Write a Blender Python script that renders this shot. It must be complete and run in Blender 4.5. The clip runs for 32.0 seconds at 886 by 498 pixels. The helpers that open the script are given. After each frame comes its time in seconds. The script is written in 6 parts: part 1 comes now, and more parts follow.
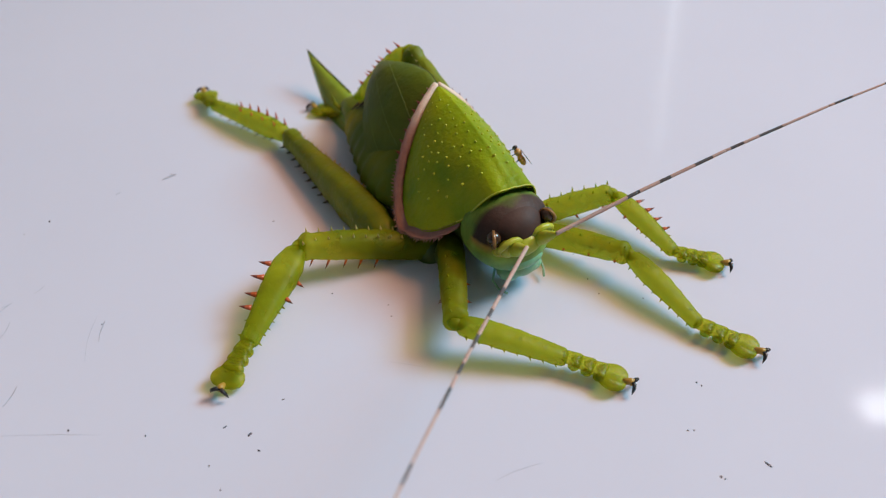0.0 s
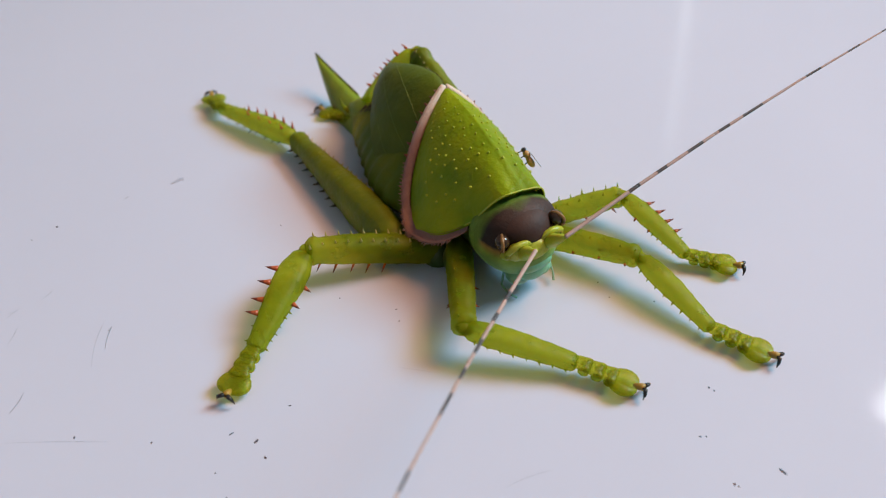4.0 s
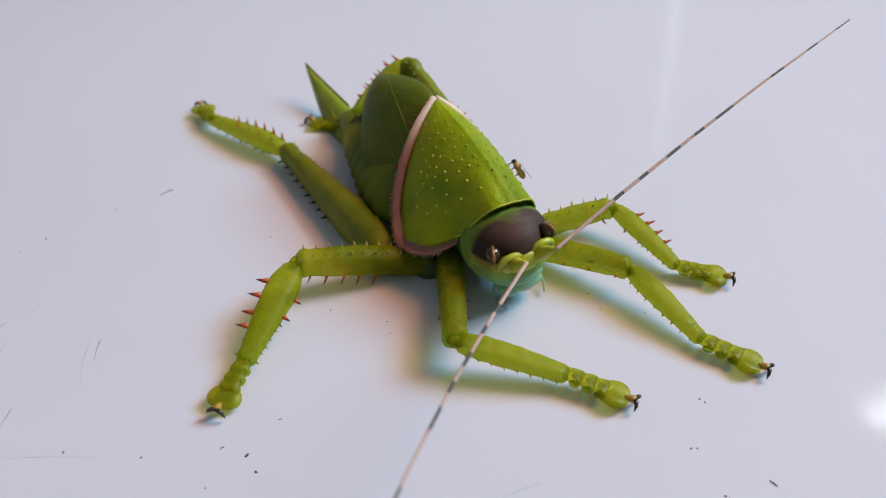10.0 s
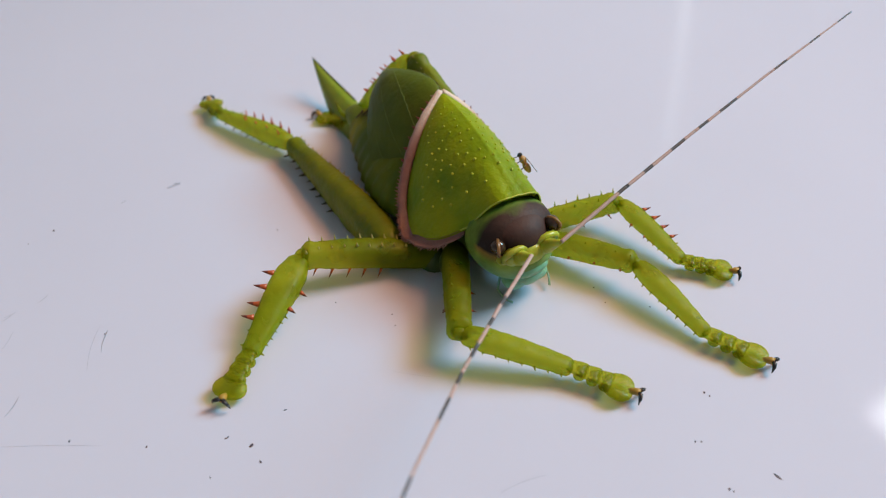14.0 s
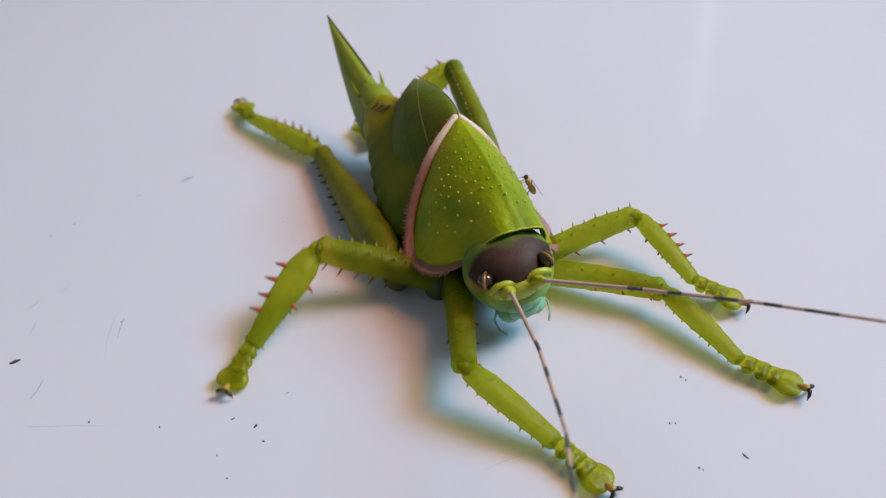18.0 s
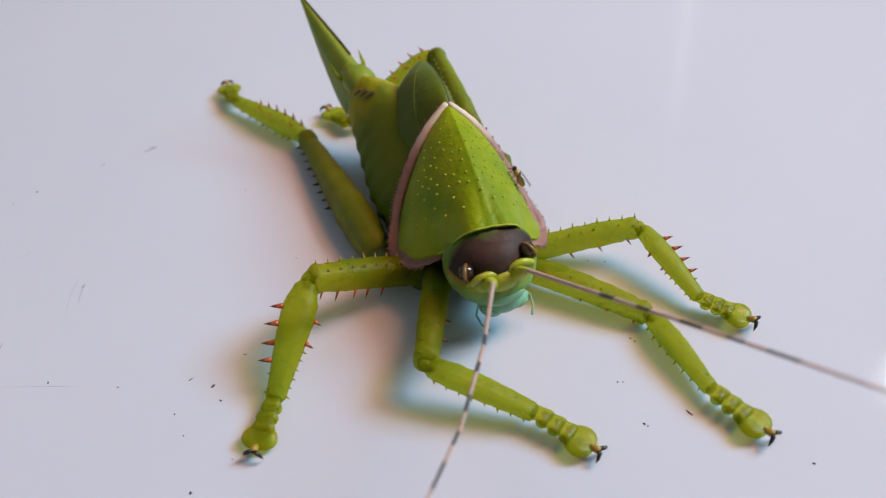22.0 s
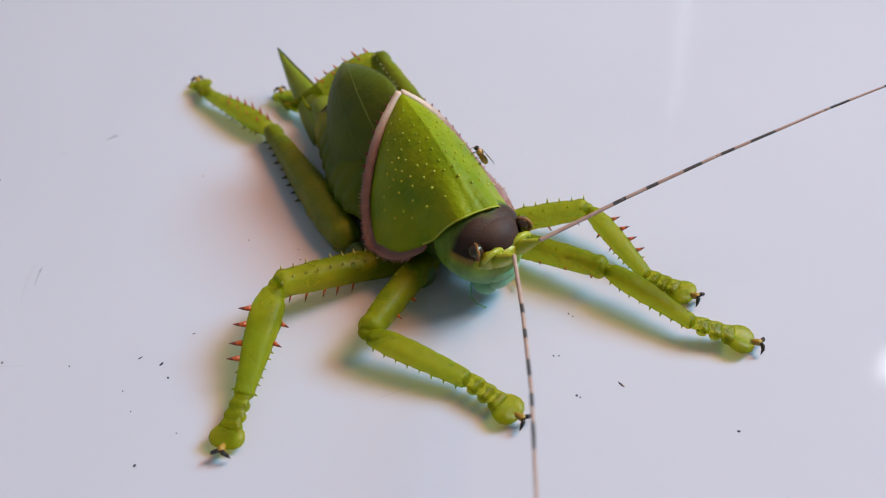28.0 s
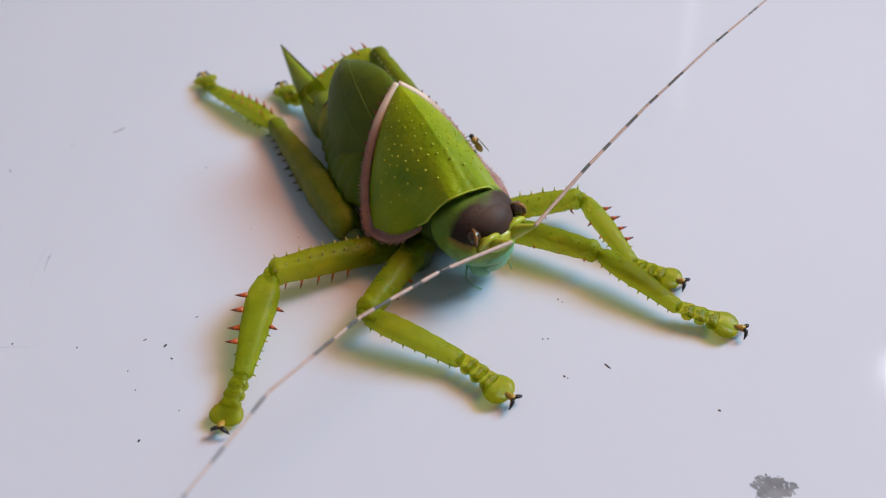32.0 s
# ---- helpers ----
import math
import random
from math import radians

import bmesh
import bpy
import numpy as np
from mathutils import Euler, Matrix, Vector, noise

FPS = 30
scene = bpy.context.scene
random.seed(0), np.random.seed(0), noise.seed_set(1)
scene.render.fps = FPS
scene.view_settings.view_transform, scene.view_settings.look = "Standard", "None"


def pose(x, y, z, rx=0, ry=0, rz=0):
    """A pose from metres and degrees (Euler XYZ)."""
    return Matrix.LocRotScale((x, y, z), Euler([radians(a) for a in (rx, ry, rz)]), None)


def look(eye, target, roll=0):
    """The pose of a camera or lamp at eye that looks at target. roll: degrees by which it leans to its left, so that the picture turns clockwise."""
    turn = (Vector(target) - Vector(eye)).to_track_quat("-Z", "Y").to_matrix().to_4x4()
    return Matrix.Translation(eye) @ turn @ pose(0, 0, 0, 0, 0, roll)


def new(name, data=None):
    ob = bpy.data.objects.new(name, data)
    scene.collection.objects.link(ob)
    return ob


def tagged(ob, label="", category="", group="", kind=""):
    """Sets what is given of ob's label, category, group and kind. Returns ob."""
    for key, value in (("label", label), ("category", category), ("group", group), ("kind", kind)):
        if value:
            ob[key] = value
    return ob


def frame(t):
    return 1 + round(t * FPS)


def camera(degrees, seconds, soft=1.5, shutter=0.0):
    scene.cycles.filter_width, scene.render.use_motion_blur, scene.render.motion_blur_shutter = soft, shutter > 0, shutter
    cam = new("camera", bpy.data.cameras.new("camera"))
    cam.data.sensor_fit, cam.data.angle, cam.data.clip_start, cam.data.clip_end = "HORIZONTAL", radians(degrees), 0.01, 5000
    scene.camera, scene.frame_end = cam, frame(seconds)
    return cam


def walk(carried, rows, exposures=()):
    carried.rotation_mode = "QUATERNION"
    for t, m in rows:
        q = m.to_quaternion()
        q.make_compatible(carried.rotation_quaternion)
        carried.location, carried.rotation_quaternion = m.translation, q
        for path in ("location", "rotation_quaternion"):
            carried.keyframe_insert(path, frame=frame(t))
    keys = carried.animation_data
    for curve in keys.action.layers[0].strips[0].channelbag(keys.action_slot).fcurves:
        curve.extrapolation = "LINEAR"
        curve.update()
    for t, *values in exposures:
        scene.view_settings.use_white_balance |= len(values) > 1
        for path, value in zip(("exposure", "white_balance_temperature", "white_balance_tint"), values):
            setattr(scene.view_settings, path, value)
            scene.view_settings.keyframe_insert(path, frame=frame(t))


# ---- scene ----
cam = camera(55.135, 32.0, soft=1.1, shutter=0.9)
CAMERA_ROWS = [
    (0, pose(0.01500, -0.07500, 0.08251, 48.73, 1.34, 1.51)),
    (0.5, pose(0.01539, -0.07428, 0.08246, 48.52, 1.72, 1.56)),
    (1, pose(0.01519, -0.07427, 0.08237, 48.68, 1.82, 1.63)),
    (1.5, pose(0.01507, -0.07466, 0.08233, 48.52, 1.90, 1.89)),
    (2, pose(0.01525, -0.07481, 0.08238, 48.40, 1.97, 2.19)),
    (2.5, pose(0.01512, -0.07513, 0.08245, 48.59, 2.08, 2.32)),
    (3, pose(0.01518, -0.07442, 0.08208, 48.71, 2.04, 2.18)),
    (3.5, pose(0.01564, -0.07342, 0.08165, 48.72, 2.19, 2.01)),
    (5.5, pose(0.01542, -0.07603, 0.08367, 49.35, 1.74, 1.92)),
    (6, pose(0.01529, -0.07610, 0.08317, 49.46, 1.71, 1.94)),
    (6.5, pose(0.01572, -0.07573, 0.08335, 49.39, 1.96, 2.02)),
    (7, pose(0.01560, -0.07502, 0.08293, 49.48, 1.97, 1.81)),
    (7.5, pose(0.01530, -0.07489, 0.08294, 49.34, 1.89, 1.76)),
    (8, pose(0.01539, -0.07506, 0.08307, 49.29, 1.93, 1.90)),
    (8.5, pose(0.01545, -0.07536, 0.08298, 49.47, 1.91, 1.96)),
    (9, pose(0.01521, -0.07540, 0.08289, 49.57, 1.75, 1.89)),
    (9.5, pose(0.01517, -0.07422, 0.08290, 49.20, 1.69, 1.61)),
    (10, pose(0.01555, -0.07320, 0.08260, 49.15, 1.80, 1.40)),
    (10.5, pose(0.01584, -0.07369, 0.08271, 49.21, 1.99, 1.70)),
    (11, pose(0.01579, -0.07386, 0.08248, 49.09, 1.92, 1.84)),
    (11.5, pose(0.01598, -0.07425, 0.08245, 49.12, 2.01, 1.92)),
    (12, pose(0.01566, -0.07420, 0.08215, 49.19, 1.89, 1.87)),
    (12.5, pose(0.01581, -0.07376, 0.08194, 49.21, 1.98, 1.81)),
    (13, pose(0.01519, -0.07310, 0.08231, 48.90, 1.77, 1.63)),
    (13.5, pose(0.01548, -0.07402, 0.08184, 49.30, 1.82, 1.77)),
    (14, pose(0.01585, -0.07404, 0.08190, 49.23, 1.92, 1.97)),
    (14.5, pose(0.01607, -0.07391, 0.08190, 49.17, 2.02, 2.06)),
    (16.5, pose(0.01621, -0.07484, 0.08294, 49.07, 1.97, 2.18)),
    (17, pose(0.01661, -0.07671, 0.08617, 48.09, 2.49, 2.64)),
    (17.5, pose(0.02020, -0.07774, 0.08742, 47.77, 3.17, 3.27)),
    (18, pose(0.02091, -0.07724, 0.08754, 47.68, 3.35, 3.12)),
    (18.5, pose(0.02120, -0.07712, 0.08768, 47.55, 3.36, 3.01)),
    (19, pose(0.02142, -0.07748, 0.08796, 47.37, 3.44, 3.04)),
    (19.5, pose(0.02178, -0.07770, 0.08785, 47.01, 3.56, 3.22)),
    (20, pose(0.02236, -0.07773, 0.08856, 46.61, 3.84, 3.37)),
    (20.5, pose(0.02154, -0.07777, 0.08717, 46.87, 3.07, 2.87)),
    (21, pose(0.02202, -0.07888, 0.08773, 46.98, 2.99, 2.83)),
    (21.5, pose(0.02323, -0.08018, 0.08757, 46.74, 2.82, 2.84)),
    (22, pose(0.02468, -0.08083, 0.08634, 46.90, 2.47, 2.36)),
    (22.5, pose(0.02669, -0.08132, 0.08639, 46.66, 2.61, 2.30)),
    (23, pose(0.02776, -0.08255, 0.08648, 46.52, 2.61, 2.28)),
    (23.5, pose(0.02875, -0.08331, 0.08645, 46.53, 2.68, 2.27)),
    (24, pose(0.02976, -0.08368, 0.08667, 46.31, 2.87, 2.33)),
    (24.5, pose(0.02977, -0.08391, 0.08658, 46.37, 2.68, 2.07)),
    (25, pose(0.03102, -0.08370, 0.08626, 46.38, 2.74, 2.00)),
    (25.5, pose(0.03215, -0.08368, 0.08635, 46.35, 2.97, 2.12)),
    (27.5, pose(0.03269, -0.08407, 0.08653, 46.49, 3.00, 2.26)),
    (28, pose(0.03320, -0.08398, 0.08641, 46.51, 3.09, 2.14)),
    (28.5, pose(0.03357, -0.08502, 0.08687, 46.68, 2.92, 2.04)),
    (29, pose(0.03370, -0.08607, 0.08697, 46.78, 3.04, 2.28)),
    (29.5, pose(0.03398, -0.08670, 0.08761, 46.62, 3.22, 2.45)),
    (30, pose(0.03443, -0.08682, 0.08766, 46.48, 3.23, 2.47)),
    (30.5, pose(0.03509, -0.08690, 0.08765, 46.34, 3.24, 2.48)),
    (31, pose(0.03584, -0.08662, 0.08751, 46.47, 3.39, 2.45)),
    (31.5, pose(0.03558, -0.08761, 0.08771, 46.66, 3.26, 2.53)),
    (32, pose(0.03508, -0.08840, 0.08756, 46.72, 3.20, 2.57)),
]
walk(cam, CAMERA_ROWS)
cam.data.dof.use_dof, cam.data.dof.focus_distance, cam.data.dof.aperture_fstop = True, 0.112, 24.0
scene.view_settings.exposure = 0.0

# ---- light: a lit room, a cool and a warm lamp over the table ----
world = bpy.data.worlds.new("room_light")
scene.world = world
world.use_nodes = True
world.node_tree.nodes["Background"].inputs[0].default_value = (1.0, 0.86, 0.74, 1)
world.node_tree.nodes["Background"].inputs[1].default_value = 0.06


def area_lamp(name, eye, target, size, watts, colour, tall=0.0):
    data = bpy.data.lights.new(name, "AREA")
    data.shape, data.size, data.energy, data.color = ("RECTANGLE" if tall else "DISK"), size, watts, colour
    if tall:
        data.size_y = tall
    ob = new(name, data)
    ob.matrix_world = look(eye, target)
    return ob


AIM = (0.018, 0.015, 0.0)
area_lamp("daylight_lamp", (1.088, 0.405, 0.93), AIM, 0.62, 23.2, (0.33, 0.787, 1.0))
area_lamp("warm_lamp", (0.725, 0.285, 1.04), AIM, 0.58, 12.75, (1.0, 0.46, 0.20))
area_lamp("window_slit", (0.455, 1.66, 0.86), (0.3, 0.0, 0.6), 0.016, 0.036, (0.9, 0.95, 1.0), 0.5)
area_lamp("bulb", (1.011, 1.272, 1.62), AIM, 0.07, 0.20, (0.95, 0.97, 1.0))


# ---- materials ----
def material(name, base, rough=0.4, second=None, grain=300.0, mix=0.5, bump=0.0, bump_scale=800.0, metal=0.0, coat=0.0,
             sss=0.0, sss_colour=None, trans=0.0, detail=4.0, spec=0.5):
    """Two tones mixed by noise at two scales, with fine relief. Scales are per metre."""
    m = bpy.data.materials.new(name)
    m.use_nodes = True
    nt, p = m.node_tree, m.node_tree.nodes["Principled BSDF"]
    p.inputs["Roughness"].default_value = rough
    p.inputs["Metallic"].default_value = metal
    p.inputs["Coat Weight"].default_value = coat
    p.inputs["Specular IOR Level"].default_value = spec
    p.inputs["Coat Roughness"].default_value = 0.15
    p.inputs["Transmission Weight"].default_value = trans
    if sss:
        p.inputs["Subsurface Weight"].default_value = sss
        p.inputs["Subsurface Radius"].default_value = (1.0, 1.0, 0.35)
        p.inputs["Subsurface Scale"].default_value = 0.0016
    tc = nt.nodes.new("ShaderNodeTexCoord")
    n1 = nt.nodes.new("ShaderNodeTexNoise")
    n1.inputs["Scale"].default_value, n1.inputs["Detail"].default_value = grain, detail
    n2 = nt.nodes.new("ShaderNodeTexNoise")
    n2.inputs["Scale"].default_value, n2.inputs["Detail"].default_value = grain * 0.22, 2.0
    add = nt.nodes.new("ShaderNodeMath")
    add.operation = "ADD"
    ramp = nt.nodes.new("ShaderNodeMapRange")
    ramp.inputs["From Min"].default_value, ramp.inputs["From Max"].default_value = 0.75, 1.25
    ramp.inputs["To Max"].default_value = mix * 2
    col = nt.nodes.new("ShaderNodeMix")
    col.data_type = "RGBA"
    col.inputs["A"].default_value = (*base, 1)
    col.inputs["B"].default_value = (*(second or [c * 0.75 for c in base]), 1)
    link = nt.links.new
    for n in (n1, n2):
        link(tc.outputs["Object"], n.inputs["Vector"])
    link(n1.outputs["Fac"], add.inputs[0])
    link(n2.outputs["Fac"], add.inputs[1])
    link(add.outputs[0], ramp.inputs["Value"])
    link(ramp.outputs[0], col.inputs["Factor"])
    link(col.outputs["Result"], p.inputs["Base Color"])
    if bump:
        nb = nt.nodes.new("ShaderNodeTexNoise")
        nb.inputs["Scale"].default_value, nb.inputs["Detail"].default_value = bump_scale, 3.0
        bn = nt.nodes.new("ShaderNodeBump")
        bn.inputs["Strength"].default_value, bn.inputs["Distance"].default_value = bump, 0.0003
        link(tc.outputs["Object"], nb.inputs["Vector"])
        link(nb.outputs["Fac"], bn.inputs["Height"])
        link(bn.outputs["Normal"], p.inputs["Normal"])
    return m


SHIELD = material("shield_green", (0.290, 0.332, 0.001), 0.48, (0.140, 0.222, 0.001), 190, 0.5, 0.5, 1300, sss=0.06, spec=0.2, detail=7.0)
WING = material("wing_green", (0.115, 0.140, 0.005), 0.52, (0.068, 0.100, 0.004), 240, 0.5, 0.4, 1300, detail=6.0, spec=0.25)
VEIN = material("vein_green", (0.15, 0.19, 0.012), 0.5, (0.11, 0.15, 0.008), 240, 0.5)


def let_through(m, share, tint):
    """Mixes in a share of tinted clear surface, for thin flesh that light passes through."""
    nt = m.node_tree
    out, p = nt.nodes["Material Output"], nt.nodes["Principled BSDF"]
    clear, mix = nt.nodes.new("ShaderNodeBsdfTransparent"), nt.nodes.new("ShaderNodeMixShader")
    clear.inputs[0].default_value = (*tint, 1)
    mix.inputs[0].default_value = share
    nt.links.new(p.outputs[0], mix.inputs[1])
    nt.links.new(clear.outputs[0], mix.inputs[2])
    nt.links.new(mix.outputs[0], out.inputs[0])
    return m


LEG = let_through(material("leg_green", (0.300, 0.305, 0.002), 0.50, (0.205, 0.238, 0.002), 420, 0.5, 0.8, 1100, coat=0.04, sss=0.25, spec=0.3), 0.54, (0.88, 0.92, 0.22))
# hind femora: leg green darkened to paint in the body's shadow; also less clear
HIND_LEG_SHADED = let_through(material("hind_leg_shaded_green", (0.210, 0.232, 0.002), 0.50, (0.130, 0.165, 0.002), 420, 0.5, 0.8, 1100, coat=0.06, sss=0.2, spec=0.3), 0.15, (0.84, 0.92, 0.35))
FOOT = let_through(material("foot_green", (0.315, 0.305, 0.002), 0.40, (0.215, 0.238, 0.002), 520, 0.5, 0.6, 1300, coat=0.12, sss=0.3, spec=0.4), 0.60, (0.90, 0.92, 0.25))
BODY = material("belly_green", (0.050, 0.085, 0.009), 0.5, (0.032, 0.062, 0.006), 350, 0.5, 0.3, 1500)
BUMP = material("tubercle_yellow", (0.44, 0.46, 0.02), 0.38, (0.34, 0.40, 0.015), 900, 0.5)
BROWN = material("forehead_brown", (0.085, 0.042, 0.032), 0.6, (0.050, 0.025, 0.020), 500, 0.5, 0.12, 2500, spec=0.25)
FACE = material("face_teal", (0.22, 0.47, 0.31), 0.40, (0.22, 0.40, 0.15), 260, 0.5, 0.3, 2000, sss=0.25)
SCAPE = material("scape_green", (0.40, 0.48, 0.02), 0.38, (0.40, 0.40, 0.03), 500, 0.5, 0.3, 2000, sss=0.2)
PALP = let_through(material("palp_pale", (0.36, 0.55, 0.42), 0.35, (0.28, 0.45, 0.30), 500, 0.5), 0.45, (0.8, 0.95, 0.85))
EYE = material("eye_brown", (0.075, 0.036, 0.020), 0.15, (0.030, 0.016, 0.010), 900, 0.5, coat=0.15)
EYE_RING = material("eye_ring_amber", (0.34, 0.17, 0.05), 0.3, (0.20, 0.09, 0.03), 900, 0.5)
SPINE = material("spine_orange", (0.55, 0.11, 0.03), 0.35, (0.35, 0.05, 0.02), 900, 0.5)
SPINE_TIP = material("spine_dark", (0.16, 0.025, 0.015), 0.35)
SPINE_DARK = material("spine_blackish", (0.040, 0.022, 0.015), 0.4)
SPINE_PALE = material("spine_pale", (0.50, 0.40, 0.12), 0.4)
CLAW = material("claw_black", (0.025, 0.020, 0.022), 0.25)
CLAW_ROOT = material("claw_root_amber", (0.45, 0.26, 0.04), 0.35)
FEELER = material("feeler_pink", (0.54, 0.37, 0.32), 0.5, (0.42, 0.27, 0.23), 900, 0.5)
FEELER_DARK = material("feeler_dark", (0.055, 0.048, 0.052), 0.45, (0.09, 0.08, 0.08), 900, 0.5)
SLIT = material("abdomen_slit", (0.10, 0.05, 0.03), 0.5)
BLADE = material("blade_green", (0.26, 0.31, 0.02), 0.42, (0.16, 0.22, 0.010), 300, 0.5, 0.2, 1500, sss=0.2)
BLADE_EDGE = material("blade_edge", (0.09, 0.10, 0.03), 0.4)
FLY_BODY = material("fly_amber", (0.62, 0.36, 0.13), 0.35, (0.45, 0.24, 0.08), 2500, 0.5)
FLY_DARK = material("fly_dark", (0.03, 0.02, 0.02), 0.35)
FLY_WING = material("fly_wing", (0.20, 0.13, 0.08), 0.3, (0.10, 0.07, 0.05), 1500, 0.5)
SPECK = material("speck_dark", (0.045, 0.04, 0.06), 0.7, (0.09, 0.07, 0.09), 2000, 0.5)
SMUDGE = material("smudge_grey", (0.16, 0.155, 0.175), 0.85, (0.27, 0.26, 0.29), 700, 0.5)
SCUFF = material("scuff_blue", (0.36, 0.37, 0.46), 0.5, (0.48, 0.48, 0.56), 900, 0.5)


def blend_material(m, colour, axis, lo, hi, wander=0.0015):
    """Lets a second colour take over along an axis (metres), with a wandering border."""
    nt, p = m.node_tree, m.node_tree.nodes["Principled BSDF"]
    was = p.inputs["Base Color"].links[0].from_socket
    tc, xyz = nt.nodes.new("ShaderNodeTexCoord"), nt.nodes.new("ShaderNodeSeparateXYZ")
    n, mul, add = nt.nodes.new("ShaderNodeTexNoise"), nt.nodes.new("ShaderNodeMath"), nt.nodes.new("ShaderNodeMath")
    n.inputs["Scale"].default_value = 350.0
    mul.operation, mul.inputs[1].default_value = "MULTIPLY", wander * 2
    r, mix = nt.nodes.new("ShaderNodeMapRange"), nt.nodes.new("ShaderNodeMix")
    r.interpolation_type = "SMOOTHSTEP"
    r.inputs["From Min"].default_value, r.inputs["From Max"].default_value = lo + wander, hi + wander
    mix.data_type = "RGBA"
    mix.inputs["B"].default_value = (*colour, 1)
    link = nt.links.new
    link(tc.outputs["Object"], xyz.inputs[0])
    link(tc.outputs["Object"], n.inputs["Vector"])
    link(n.outputs["Fac"], mul.inputs[0])
    link(mul.outputs[0], add.inputs[0])
    link(xyz.outputs[axis], add.inputs[1])
    link(add.outputs[0], r.inputs["Value"])
    link(r.outputs[0], mix.inputs["Factor"])
    link(was, mix.inputs["A"])
    link(mix.outputs["Result"], p.inputs["Base Color"])
    return m


def table_material():
    m = material("white_laminate", (0.648, 0.638, 0.746), 0.14, (0.622, 0.617, 0.726), 18, 0.5, 0.0)
    nt, p = m.node_tree, m.node_tree.nodes["Principled BSDF"]
    p.inputs["Specular IOR Level"].default_value = 0.35
    tc = nt.nodes.new("ShaderNodeTexCoord")
    n = nt.nodes.new("ShaderNodeTexNoise")
    n.inputs["Scale"].default_value, n.inputs["Detail"].default_value = 60.0, 5.0
    r = nt.nodes.new("ShaderNodeMapRange")
    r.inputs["From Min"].default_value, r.inputs["From Max"].default_value = 0.3, 0.7
    r.inputs["To Min"].default_value, r.inputs["To Max"].default_value = 0.06, 0.12
    nt.links.new(tc.outputs["Object"], n.inputs["Vector"])
    nt.links.new(n.outputs["Fac"], r.inputs["Value"])
    nt.links.new(r.outputs[0], p.inputs["Roughness"])
    nb = nt.nodes.new("ShaderNodeTexNoise")
    nb.inputs["Scale"].default_value = 35.0
    bn = nt.nodes.new("ShaderNodeBump")
    bn.inputs["Strength"].default_value, bn.inputs["Distance"].default_value = 0.05, 0.001
    nt.links.new(tc.outputs["Object"], nb.inputs["Vector"])
    nt.links.new(nb.outputs["Fac"], bn.inputs["Height"])
    nt.links.new(bn.outputs["Normal"], p.inputs["Normal"])
    return m


TABLE = table_material()
RIM = blend_material(material("rim_pink", (0.36, 0.17, 0.14), 0.5, (0.25, 0.105, 0.095), 600, 0.5, 0.4, 3000), (0.74, 0.55, 0.44), 2, 0.0125, 0.0195)
ABDOMEN = blend_material(material("abdomen_green", (0.48, 0.37, 0.006), 0.5, (0.15, 0.18, 0.008), 350, 0.5, 0.3, 1500, spec=0.15), (0.10, 0.135, 0.008), 1, -0.0238, -0.0145)
MM = 0.001


# ---- mesh helpers (all sizes in millimetres) ----
def part(name, bm, mat, parent, label="", smooth=True, at=None):
    """Links a bmesh (in mm) as one mesh object under a thing or a part."""
    bmesh.ops.recalc_face_normals(bm, faces=bm.faces)
    for v in bm.verts:
        v.co *= MM
    me = bpy.data.meshes.new(name)
    bm.to_mesh(me)
    bm.free()
    for poly in me.polygons:
        poly.use_smooth = smooth
    for mt in mat if isinstance(mat, (list, tuple)) else [mat]:
        me.materials.append(mt)
    ob = new(name, me)
    ob.parent = parent
    if at is not None:
        ob.matrix_basis = at
    if label:
        tagged(ob, label)
    return ob


def again(ob, parent, m):
    """One more object on the same mesh."""
    o = new(ob.name.split(".")[0], ob.data)
    o.parent = parent
    o.matrix_basis = m
    return o


def rings(bm, loops, close=True, caps=True, mat=0):
    """Skins a row of equal loops of points."""
    vs = [[bm.verts.new(p) for p in loop] for loop in loops]
    n = len(loops[0])
    for a, b in zip(vs, vs[1:]):
        for i in range(n if close else n - 1):
            j = (i + 1) % n
            bm.faces.new((a[i], a[j], b[j], b[i])).material_index = mat
    if caps and close:
        for loop in (vs[0], vs[-1]):
            bm.faces.new(loop).material_index = mat
    return vs


def oval(centre, rx, rz, n=14, y_tilt=0.0, power=1.0):
    """A loop round the y axis."""
    out = []
    for i in range(n):
        a = 2 * math.pi * i / n
        c, s = math.cos(a), math.sin(a)
        c = math.copysign(abs(c) ** power, c)
        s = math.copysign(abs(s) ** power, s)
        out.append((centre[0] + rx * c, centre[1] + y_tilt * s, centre[2] + rz * s))
    return out


def tube(bm, points, radii, n=8, mat=0, flat=1.0):
    """A tapered tube along points."""
    pts = [Vector(p) for p in points]
    loops = []
    for i, p in enumerate(pts):
        d = (pts[min(i + 1, len(pts) - 1)] - pts[max(i - 1, 0)]).normalized()
        x = d.cross(Vector((0, 0, 1)) if abs(d.z) < 0.95 else Vector((0, 1, 0))).normalized()
        z = x.cross(d)
        loops.append([p + radii[i] * (x * math.cos(2 * math.pi * k / n) + z * flat * math.sin(2 * math.pi * k / n)) for k in range(n)])
    return rings(bm, loops, mat=mat)


def ball(bm, centre, rx, ry, rz, u=14, v=9, mat=0):
    geo = bmesh.ops.create_uvsphere(bm, u_segments=u, v_segments=v, radius=1.0)
    for vert in geo["verts"]:
        vert.co = Vector((vert.co.x * rx, vert.co.y * ry, vert.co.z * rz)) + Vector(centre)
    for face in {f for vert in geo["verts"] for f in vert.link_faces}:
        face.material_index = mat
    return geo["verts"]


